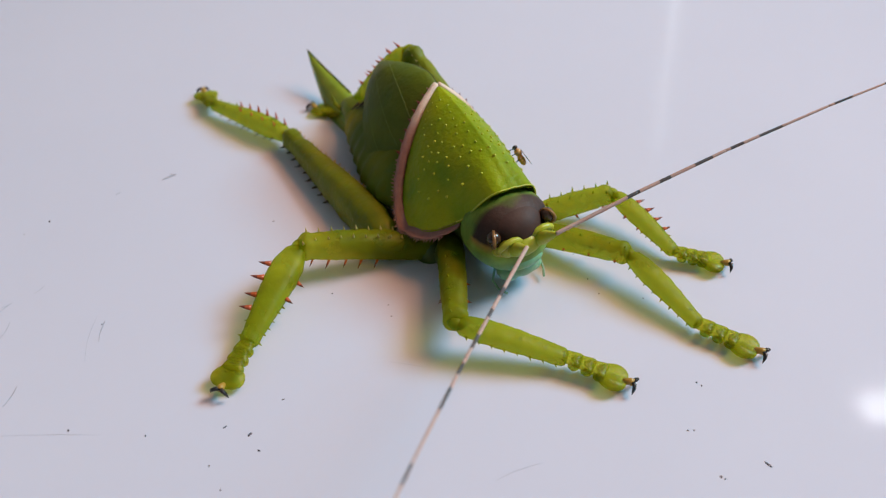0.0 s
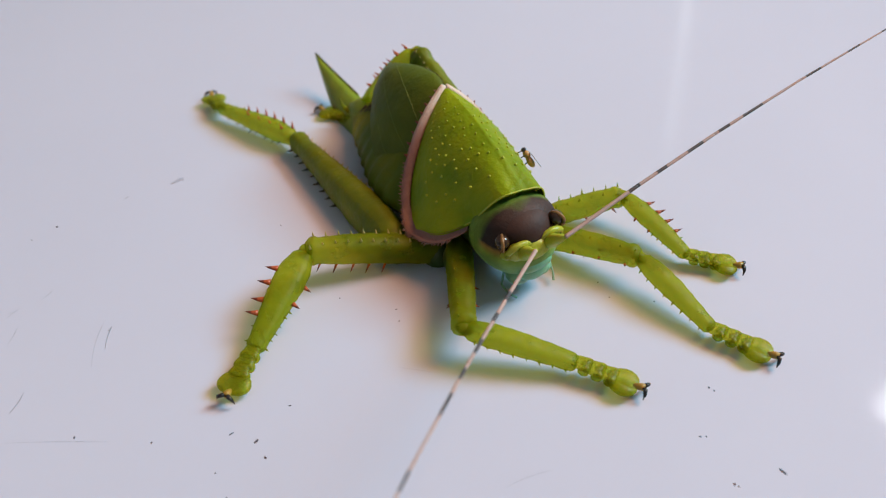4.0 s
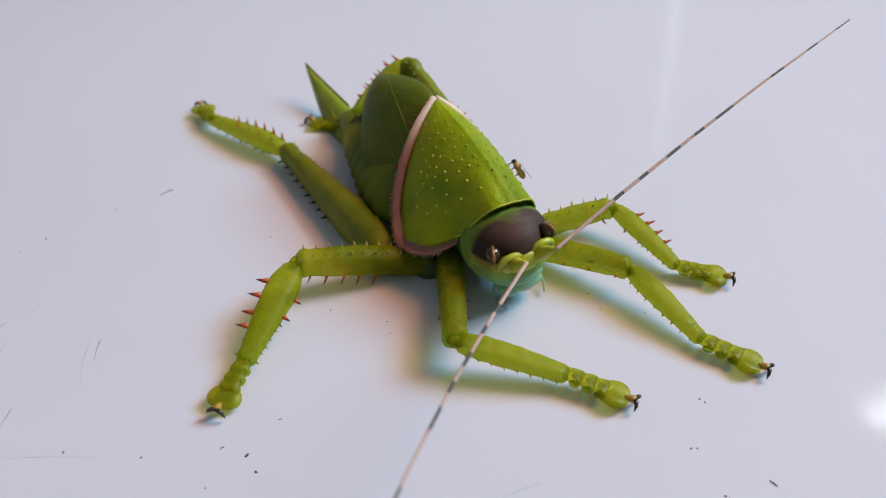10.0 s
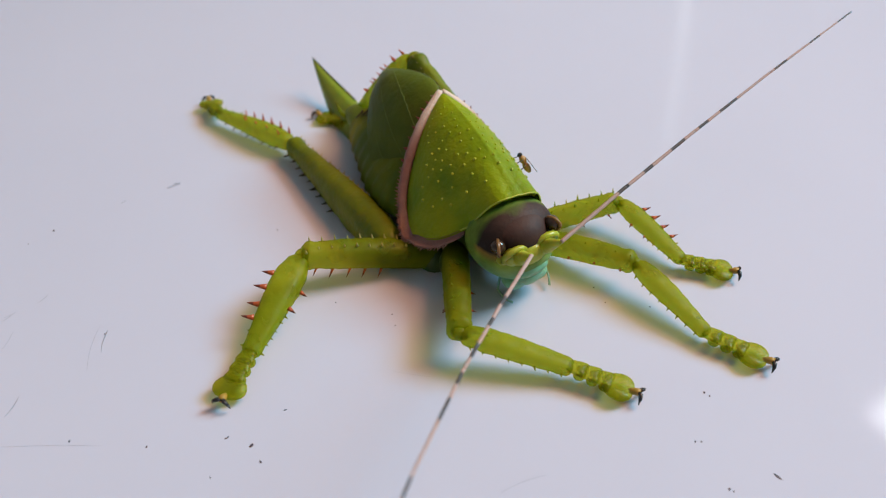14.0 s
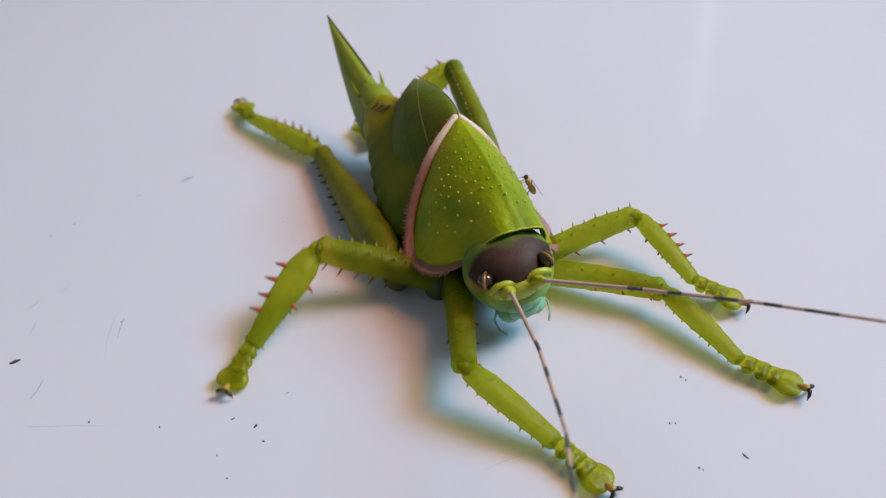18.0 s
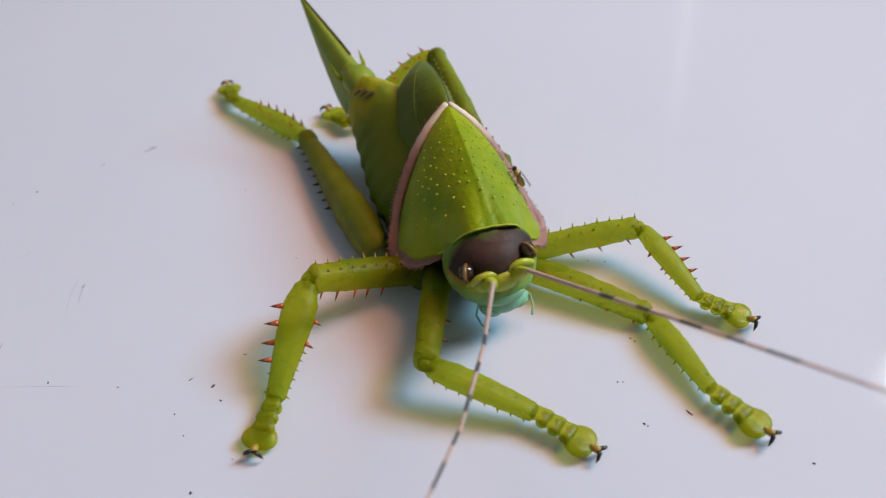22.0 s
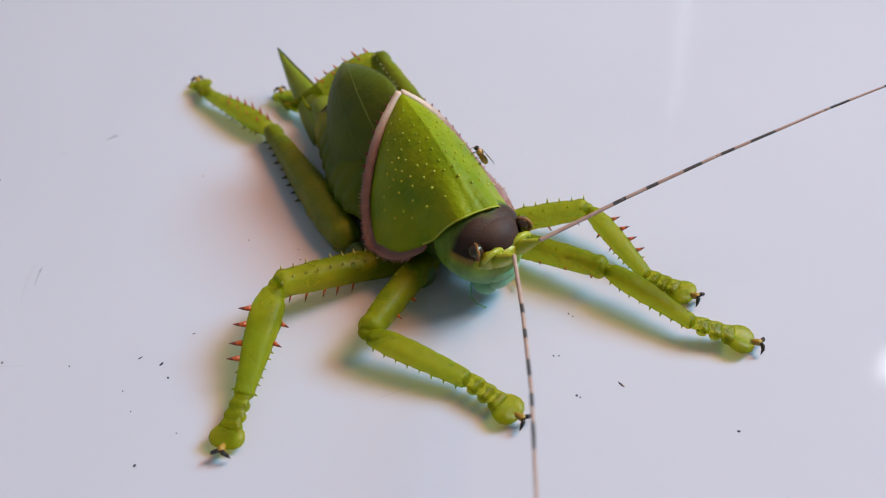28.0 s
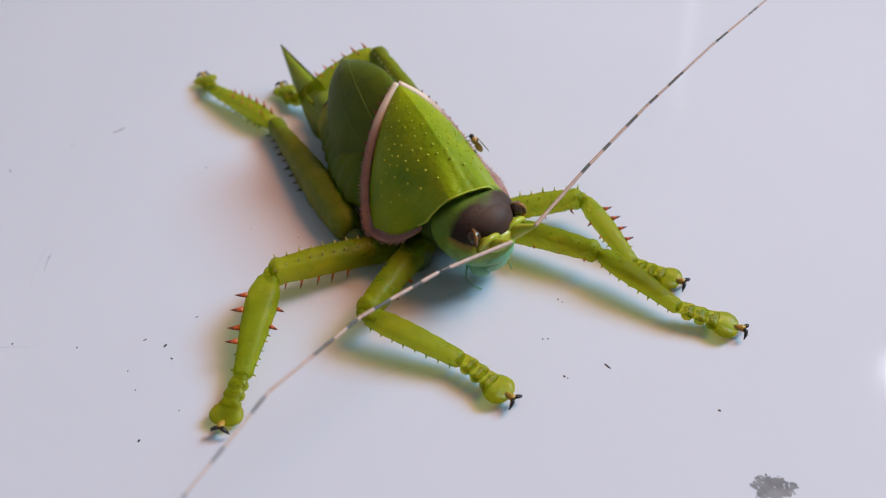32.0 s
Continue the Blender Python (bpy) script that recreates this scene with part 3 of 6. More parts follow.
for sgn in (1, -1):
    bm = bmesh.new()
    ball(bm, (sgn * 4.15, 8.0, 4.8), 1.0, 1.05, 1.0, 18, 12)
    eye = part("eye", bm, EYE, head, "shiny dark brown eye")
    bm = bmesh.new()
    tube(bm, [(sgn * (4.2 + 0.50 * math.cos(t)), 8.15 + 0.98 * math.cos(t), 4.7 + 1.0 * math.sin(t)) for t in (2 * math.pi * k / 20 for k in range(21))], [0.24] * 21, 7)
    part("eye_ring", bm, EYE_RING, eye, "amber ring round the eye")
    bm = bmesh.new()
    tube(bm, [(sgn * 1.9, 8.9, 2.6), (sgn * 2.0, 10.2, 3.5), (sgn * 2.2, 11.6, 4.9), (sgn * 2.2, 12.9, 6.3)], [1.25, 1.05, 0.62, 0.30], 12)
    part("scape", bm, SCAPE, head, "stout yellow-green antenna base")
    # shell-like socket round the antenna root, with a paler lip
    bm = bmesh.new()
    tube(bm, [(sgn * (2.4 + 1.75 * math.cos(t)), 9.2 + 0.4 * math.sin(t), 3.2 + 1.4 * math.sin(t)) for t in (math.pi * (-0.2 + 1.4 * k / 18) for k in range(19))], [0.25 + 0.22 * math.sin(math.pi * k / 18) for k in range(19)], 8)
    ball(bm, (sgn * 2.4, 9.0, 3.0), 1.65, 1.1, 1.45)
    ball(bm, (sgn * 3.7, 8.3, 2.5), 0.9, 0.9, 0.7)
    part("brow_bump", bm, SCAPE, head, "rounded green antenna socket")
    bm = bmesh.new()
    ball(bm, (sgn * 1.7, 7.6, -2.9), 1.7, 1.8, 1.4)
    part("mandible", bm, FACE, head, "pale teal jaw")
    bm = bmesh.new()
    tube(bm, [(sgn * 3.0, 6.2, -3.0), (sgn * 3.9, 7.0, -4.4), (sgn * 3.7, 8.2, -5.2), (sgn * 3.0, 9.4, -5.4)], [0.20, 0.17, 0.15, 0.18], 7)
    part("palp", bm, PALP, head, "thin translucent mouth feeler")
bm = bmesh.new()
ball(bm, (0, 9.5, 2.6), 2.3, 1.1, 1.6)
part("brow", bm, SCAPE, head, "yellow-green brow between the antennae")
bm = bmesh.new()
ball(bm, (0, 9.0, -1.8), 2.3, 1.2, 1.5)
ball(bm, (0, 9.5, -0.3), 2.6, 0.9, 1.1)
part("labrum", bm, FACE, head, "teal upper lip")

# ---- legs ----
LIMB = {"F": (20.5, 14.8, 8.9), "M": (20.5, 15.7, 7.8), "H": (29.0, 21.0, 8.0)}


def limb_mesh(length, widths, depth, bow=0.0, power=0.78, lobes=False):
    """A limb along +y; widths: half-widths at even steps, depth: height over width."""
    bm = bmesh.new()
    n = len(widths) - 1
    steps = 36
    loops = []
    phase = random.uniform(0, 6)
    for k in range(steps + 1):
        s = k / steps
        i = min(n - 1, int(s * n))
        t = s * n - i
        before, after = widths[max(0, i - 1)], widths[min(n, i + 2)]
        a, b = widths[i], widths[i + 1]
        w = a + (b - a) * t + 0.5 * t * (1 - t) * ((a - before) * (1 - t) + (b - after) * t)
        w *= min(1.0, 0.55 + 9.0 * s) * min(1.0, 0.72 + 9.0 * (1 - s))
        if lobes:
            w *= 1 + 0.13 * math.exp(-((s - 0.955) / 0.03) ** 2) - 0.07 * math.exp(-((s - 0.90) / 0.025) ** 2)
        loop = oval((0, length * s, bow * math.sin(math.pi * s)), w, w * depth, 16, power=power)
        wave = 0.018 * math.sin(k * 1.1 + phase)
        loops.append([Vector(p) + Vector((p[0], 0, p[2] - bow * math.sin(math.pi * s))) * (wave + random.uniform(-0.024, 0.024)) for p in loop])
    rings(bm, loops)
    return bm


def spines(limb, length, rows, mats, offset=0.0):
    """rows: (x way, z way, from, to, count, height, radius)."""
    for wx, wz, s0, s1, count, h, rad in rows:
        firsts = None
        for k in range(count):
            s = s0 + (s1 - s0) * k / max(1, count - 1)
            way = Vector((wx, 0.35, wz)).normalized()
            flat = Vector((wx, 0, wz)).normalized()
            y = offset + length * s
            near = [v.co for v in limb.data.vertices if abs(v.co.y / MM - y) < length / 30]
            c = max(near, key=lambda q: flat.x * q.x + flat.z * q.z) / MM
            at = stand(Vector((c.x, y, c.z)) - flat * 0.08, way)
            if firsts is None:
                firsts = thorn("spine", h, rad, mats, limb, at, 0.18)
            else:
                again(firsts, limb, at @ Matrix.Scale(random.uniform(0.75, 1.1), 4))


def foot_plate(bm, stations, groove=0.0, n=18):
    """A flattened foot segment along +y; stations: (y, half-width, half-height, z), with a groove along its top."""
    loops = []
    for y, w, h, z in stations:
        loop = []
        for i in range(n):
            a = 2 * math.pi * i / n
            c, s = math.cos(a), math.sin(a)
            dip = groove * h * math.exp(-(c / 0.28) ** 2) if s > 0 else 0.0
            loop.append((w * math.copysign(abs(c) ** 0.8, c), y, z + h * s - dip))
        loops.append(loop)
    rings(bm, loops)


def tarsus_mesh(length, parent):
    # three flanged joints, then the broad heart-shaped pad
    for y0, w in ((-0.06, 1.20), (0.13, 1.28), (0.31, 1.32)):
        bm = bmesh.new()
        run = 0.26 * length
        foot_plate(bm, [(y0 * length + run * k, w * a, 0.62 * b, 0.28 + 0.10 * k) for k, a, b in ((0.0, 0.70, 0.75), (0.2, 0.84, 0.95), (0.5, 0.92, 1.0), (0.8, 1.06, 0.90), (0.95, 1.04, 0.70), (1.05, 0.86, 0.45))], 0.25)
        part("foot_joint", bm, FOOT, parent)
        for sgn in (1, -1):
            bm = bmesh.new()
            ball(bm, (sgn * 0.62 * w, y0 * length + 0.72 * run, -0.28), 0.52, 0.72, 0.42, 10, 7)
            part("joint_lobe", bm, FOOT, parent)
    bm = bmesh.new()
    foot_plate(bm, [(length * y, 1.18 * w, h, 0.02) for y, w, h in ((0.46, 0.75, 0.45), (0.50, 1.15, 0.62), (0.57, 1.6, 0.74), (0.65, 1.85, 0.78), (0.73, 1.9, 0.72), (0.80, 1.7, 0.60), (0.86, 1.2, 0.42), (0.885, 0.6, 0.2))], 0.45, 24)
    part("pad", bm, FOOT, parent, "glossy heart-shaped green foot pad")
    bm = bmesh.new()
    tube(bm, [(0, 0.82 * length, 0.05), (0, 0.87 * length, 0.25), (0, 0.92 * length, 0.42), (0, 0.97 * length, 0.46)], [0.30, 0.42, 0.48, 0.46], 9)
    part("claw_root", bm, CLAW_ROOT, parent, "amber claw root")
    for sgn in (1, -1):
        bm = bmesh.new()
        tube(bm, [(sgn * 0.12, 0.95 * length, 0.55), (sgn * 0.5, 0.985 * length, 0.62), (sgn * 0.95, 1.0 * length, 0.35), (sgn * 1.25, 1.0 * length, -0.35)], [0.26, 0.29, 0.23, 0.05], 7)
        part("claw", bm, CLAW, parent, "curved black claw")


HIPS = {"F": (6.0, 5.0, 3.2), "M": (7.2, 1.0, 1.6), "H": (8.0, -3.0, 3.2)}
HIPS["RH"] = (12.3, -2.0, 2.2)
LEG_PARTS = {}
# half-widths from root to tip and height over width, of femur and tibia
GIRTH = {
    "RF": ((1.60, 1.85, 1.90, 1.85, 1.70, 1.50), 1.1, (1.20, 1.55, 1.60, 1.50, 1.35, 1.20), 0.85),
    "LF": ((1.40, 1.60, 1.65, 1.60, 1.50, 1.30), 1.1, (1.05, 1.45, 1.50, 1.35, 1.15, 1.00), 0.85),
    "RM": ((1.70, 1.85, 1.90, 1.90, 1.80, 1.60), 1.1, (1.25, 2.15, 2.15, 1.85, 1.50, 1.25), 0.75),
    "LM": ((1.30, 1.50, 1.55, 1.55, 1.50, 1.30), 1.1, (1.00, 1.40, 1.45, 1.35, 1.15, 1.00), 0.80),
    "RH": ((2.20, 2.70, 2.60, 2.20, 1.75, 1.40), 1.25, (1.20, 1.65, 1.60, 1.40, 1.15, 0.95), 1.05),
    "LH": ((1.50, 1.80, 1.90, 1.85, 1.70, 1.50), 1.4, (1.40, 1.80, 1.70, 1.45, 1.15, 0.95), 1.15),
}
for code in ("RF", "LF", "RM", "LM", "RH", "LH"):
    kind, right = code[1], 1 if code[0] == "R" else -1
    fem, tib, tar = LIMB[kind]
    if code == "RH":
        fem = 34.0
    tib = {"RF": 14.5, "LF": 13.6, "LM": 13.2, "RM": 16.1, "RH": 19.0, "LH": 19.0}.get(code, tib)
    fw, fd, tw, td = GIRTH[code]
    femur = part("femur", limb_mesh(fem, fw, fd, 0.0 if code == "RH" else 0.5, 0.95 if kind == "H" else 0.78, True), HIND_LEG_SHADED if kind == "H" else LEG, katydid)
    tibia = part("tibia", limb_mesh(tib, tw, td, 0.2, 0.8), LEG, katydid)
    bm = bmesh.new()
    ball(bm, (0, 0, 0.0), 0.80 * tw[0], 1.0 * tw[0], 0.75 * tw[0])
    part("knee", bm, LEG, tibia)
    tarsus = new("tarsus")
    tarsus.parent = katydid
    tarsus_mesh(tar, tarsus)
    red, pale = [SPINE, SPINE_TIP], [SPINE_PALE]
    if kind == "F":
        spines(femur, fem, [(-0.95 * right, -0.25, 0.55, 0.92, 3, 0.9 if right > 0 else 0.5, 0.2)], red)
        spines(femur, fem, [(0.75 * right, -0.65, 0.45, 0.92, 7, 0.45, 0.14), (0.5, 0.86, 0.45, 0.98, 6, 0.45, 0.16)], [LEG])
        spines(femur, fem, [(0.75 * right, -0.65, 0.68, 0.70, 2, 0.75, 0.16)], [SPINE_TIP])
        spines(tibia, tib, [(0.9, -0.3, 0.12, 0.92, 8, 0.6, 0.16), (-0.9, -0.3, 0.12, 0.92, 8, 0.6, 0.16)], [LEG])
    elif kind == "M":
        if right > 0:
            spines(femur, fem, [(-0.55, -0.85, 0.45, 0.90, 5, 1.5, 0.2)], red)
        else:
            spines(femur, fem, [(0.55, -0.85, 0.5, 0.9, 3, 1.0, 0.2)], red)
        spines(femur, fem, [(-0.5, 0.9, 0.30, 0.98, 9, 0.85, 0.17), (0.5, 0.9, 0.35, 0.95, 8, 0.7, 0.16)], pale if right > 0 else [LEG])
        spines(tibia, tib, [(0.95 * right, 0.2, 0.26, 0.70, 4, 1.7 if right > 0 else 1.3, 0.42 if right > 0 else 0.32), (-0.95 * right, -0.2, 0.32, 0.52, 2, 1.2 if right > 0 else 0.8, 0.32 if right > 0 else 0.22)], [SPINE, SPINE_TIP])
        spines(tibia, tib, [(-0.95 * right, -0.2, 0.58, 0.95, 6, 0.55, 0.15), (0.95 * right, 0.2, 0.80, 0.95, 2, 0.4, 0.15)], [LEG])
    else:
        spines(femur, fem, [(-0.9 * right, -0.4, 0.45, 0.95, 9, 1.0, 0.24)], [SPINE_DARK])
        spines(femur, fem, [(0.75 * right, 0.66, 0.35, 0.97, 16, 0.5, 0.12)], pale)
        spines(tibia, tib, [(0.25, 0.97, 0.06, 0.62, 6, 1.25, 0.24), (-0.35, 0.93, 0.12, 0.55, 4, 0.9, 0.2)], [SPINE])
        spines(tibia, tib, [(0.2, 0.98, 0.68, 0.9, 3, 0.5, 0.14)], [LEG])
        spines(tibia, tib, [(-0.85 * right, -0.5, 0.12, 0.80, 8, 0.9, 0.16), (0.5 * right, -0.85, 0.16, 0.75, 6, 0.8, 0.16)], [SPINE_DARK])
    LEG_PARTS[code] = (femur, tibia, tarsus, fem, tib)
    hip = HIPS.get(code, HIPS[kind])
    bm = bmesh.new()
    ball(bm, (right * hip[0], hip[1], hip[2] - 0.5), 2.2, 2.4, 2.6)
    part("coxa", bm, BODY, katydid)

# ---- antennae: a root piece and a whip ----
REACH = 57.0
CUTS = (0.0, 12.0, 25.0, 40.0, 57.0)
BANDS = ((0.20, 0.035), (0.28, 0.03), (0.38, 0.045), (0.47, 0.035), (0.555, 0.06), (0.74, 0.05), (0.86, 0.035), (0.975, 0.05))


def feeler(name, start, stop):
    bm = bmesh.new()
    steps = 40
    loops = []
    for k in range(steps + 1):
        s = start + (stop - start) * k / steps
        r = 0.19 * (1 - s / REACH) ** 0.8 + 0.09
        loops.append(oval((0, s - start, 0), r, r, 8))
    rings(bm, loops)
    for f in bm.faces:
        s = (f.calc_center_median().y + start) / REACH
        if any(abs(s - c) < w / 2 for c, w in BANDS):
            f.material_index = 1
    return part(name, bm, [FEELER, FEELER_DARK], katydid, "thin pink antenna with dark bands")


FEELERS = {side_code: [feeler("antenna_piece", a, b) for a, b in zip(CUTS, CUTS[1:])] for side_code in "RL"}

# ---- the small fly riding on the shield ----
fly = new("fly")
fly.scale = (1.15, 1.15, 1.15)
tagged(fly, "tiny amber fly with dark wings resting on the katydid", "fly")
bm = bmesh.new()
ball(bm, (0, 0.15, 0.85), 0.42, 0.55, 0.45)
part("thorax", bm, FLY_BODY, fly)
bm = bmesh.new()
ball(bm, (0, -0.85, 0.75), 0.45, 0.8, 0.42)
part("abdomen", bm, FLY_BODY, fly)
bm = bmesh.new()
ball(bm, (0, 0.85, 0.85), 0.36, 0.28, 0.34)
part("head", bm, FLY_DARK, fly, "dark round head")
for sgn in (1, -1):
    bm = bmesh.new()
    loops = []
    for k in range(9):
        s = k / 8
        w = 0.27 * math.sin(math.pi * (0.08 + 0.84 * s)) ** 0.7
        c = Vector((sgn * (0.25 + 0.30 * s), 0.2 - 2.2 * s, 1.30 + 0.15 * s))
        loops.append([c + Vector((w, 0, 0.03)), c + Vector((0, 0, 0.05)), c + Vector((-w, 0, 0.03)), c + Vector((0, 0, -0.01))])
    rings(bm, loops)
    part("wing", bm, FLY_WING, fly, "smoky dark wing")
    for y in (0.5, 0.1, -0.4):
        bm = bmesh.new()
        tube(bm, [(sgn * 0.3, y, 0.7), (sgn * 0.9, y + 0.5 * y, 0.75), (sgn * 1.15, y + 0.9 * y, 0.02)], [0.06, 0.05, 0.035], 5)
        part("leg", bm, FLY_DARK, fly)

# ---- specks, strokes and a smudge on the table ----
def speck(x, y, length, width, turn):
    bm = bmesh.new()
    for v in ball(bm, (0, 0, 0.02), width, length, 0.07, 8, 5):
        v.co += Vector((random.uniform(-0.25, 0.25) * width, random.uniform(-0.2, 0.2) * length, 0))
    ob = part("speck", bm, SPECK, None, at=pose(x * MM, y * MM, 0.0, 0, 0, turn))
    return tagged(ob, "tiny dark crumb lying on the white table", "speck", "specks on the table")


for row in (
    (-11.49, -14.43, 0.32, 0.16, -30),
    (-9.96, -16.71, 0.20, 0.12, 60),
    (48.40, -18.01, 0.55, 0.12, 40),
    (-14.68, -13.39, 0.33, 0.10, -45),
    (42.67, -6.12, 0.16, 0.12, 0),
    (42.77, -19.70, 0.18, 0.14, 20),
    (-50.90, 25.42, 0.22, 0.14, 20),
    (-33.55, -14.07, 0.18, 0.10, 10),
    (-23.96, -14.75, 0.15, 0.10, 30),
    (61.36, -24.95, 0.20, 0.14, 60),
    (-10.40, -29.85, 0.22, 0.16, 0),
    (40.24, -13.39, 0.14, 0.10, 0),
    (-48.00, -4.09, 0.80, 0.30, -60),
    (43.22, -6.62, 0.13, 0.10, 0),
            ):
    speck(*row)
for row in (
    (43.17, -20.00, 0.10, 0.08, 0),
    (31.15, 12.54, 0.12, 0.08, 140),
    (38.32, 8.71, 0.12, 0.08, 58),
    (40.75, 8.50, 0.12, 0.08, 90),
    (3.98, 5.14, 0.12, 0.08, 153),
    (-15.75, 25.43, 0.12, 0.08, 124),
    (29.64, 17.82, 0.12, 0.08, 115),
    (32.41, 9.58, 0.12, 0.08, 160),
    (-4.65, 9.50, 0.12, 0.08, 48),
    (40.95, -13.38, 0.12, 0.08, 148),
    (-15.35, -18.88, 0.12, 0.08, 10),
    (-13.32, -22.05, 0.12, 0.08, 30),
            ):
    speck(*row)
for row in ((-53.65, 22.28, 0.10, 0.07, 20), (-35.29, 3.48, 0.10, 0.06, 70), (3.38, 7.26, 0.16, 0.05, 120), (-8.40, -9.17, 0.22, 0.06, -70), (-6.53, -25.26, 0.10, 0.08, 0)):
    speck(*row)


def stroke(x0, y0, x1, y1, wide):
    bm = bmesh.new()
    a, b = Vector((x0, y0, 0.004)), Vector((x1, y1, 0.004))
    mid = (a + b) / 2
    bow = (b - a).cross(Vector((0, 0, 1))) * random.uniform(-0.06, 0.06)
    pts = [a.lerp(b, k / 10) + bow * math.sin(math.pi * k / 10) - mid for k in range(11)]
    tube(bm, pts, [wide * (0.3 + 0.7 * math.sin(math.pi * (0.08 + 0.84 * k / 10))) for k in range(11)], 5, flat=0.15)
    ob = part("scuff_mark", bm, SCUFF, None, at=pose(mid.x * MM, mid.y * MM, mid.z * MM - 0.000002))
    return tagged(ob, "faint bluish scuff line on the white table", "scuff", "scuffs on the table")


for row in (
    (-50.40, 5.81, -49.38, 7.58, 0.06),
    (-50.57, 6.58, -49.84, 7.14, 0.05),
    (-43.06, -10.56, -42.61, -7.34, 0.09),
    (-34.63, 0.21, -35.02, 3.93, 0.07),
    (-34.98, 2.88, -35.09, 4.14, 0.10),
    (-36.08, 36.31, -34.23, 37.87, 0.22),
    (-35.37, 37.88, -34.06, 37.24, 0.12),
    (-41.55, -14.94, -29.29, -14.67, 0.03),
    (-47.04, 9.40, -46.08, 11.13, 0.05),
    (-42.61, 32.23, -41.92, 32.97, 0.12),
    (-35.36, -3.16, -36.47, 4.99, 0.03),
    (-48.24, 0.75, -48.16, 3.88, 0.05),
    (4.34, -2.92, 9.46, -3.84, 0.02),
    (17.72, -20.40, 22.92, -18.10, 0.03),
            ):
    stroke(*row)

bm = bmesh.new()
for k in range(520):
    a, r = random.uniform(0, 2 * math.pi), random.random() ** 0.5
    edge = 1 + 0.14 * math.sin(3 * a + 1) + 0.09 * math.sin(7 * a) + (0.2 if k > 490 else 0.0)
    c = Vector((2.3 * r * edge * math.cos(a), 1.5 * r * edge * math.sin(a), 0.0))
    wide, deep = random.uniform(0.14, 0.34), random.uniform(0.10, 0.26)
    top = bm.verts.new(c + Vector((0, 0, random.uniform(0.02, 0.06) * (1.3 - r))))
    ring = [bm.verts.new(c + Vector((wide * math.cos(t) * random.uniform(0.7, 1.2), deep * math.sin(t) * random.uniform(0.7, 1.2), -0.004))) for t in (math.pi * j / 3.5 for j in range(7))]
    for j in range(7):
        bm.faces.new((ring[j], ring[(j + 1) % 7], top))
tagged(part("dirt_smudge", bm, SMUDGE, None, at=pose(0.0653, -0.0356, 0.0)), "crumbly grey smudge of dirt on the white table", "dirt")

# ---- motion, in the order of the clip ----


def along(a, b, up=Vector((0, 0, 1))):
    """A pose at a (mm) whose y axis points to b."""
    y = (Vector(b) - Vector(a)).normalized()
    x = y.cross(up).normalized()
    z = x.cross(y)
    m = Matrix((x, y, z)).transposed().to_4x4()
    return Matrix.Translation(Vector(a) * MM) @ m


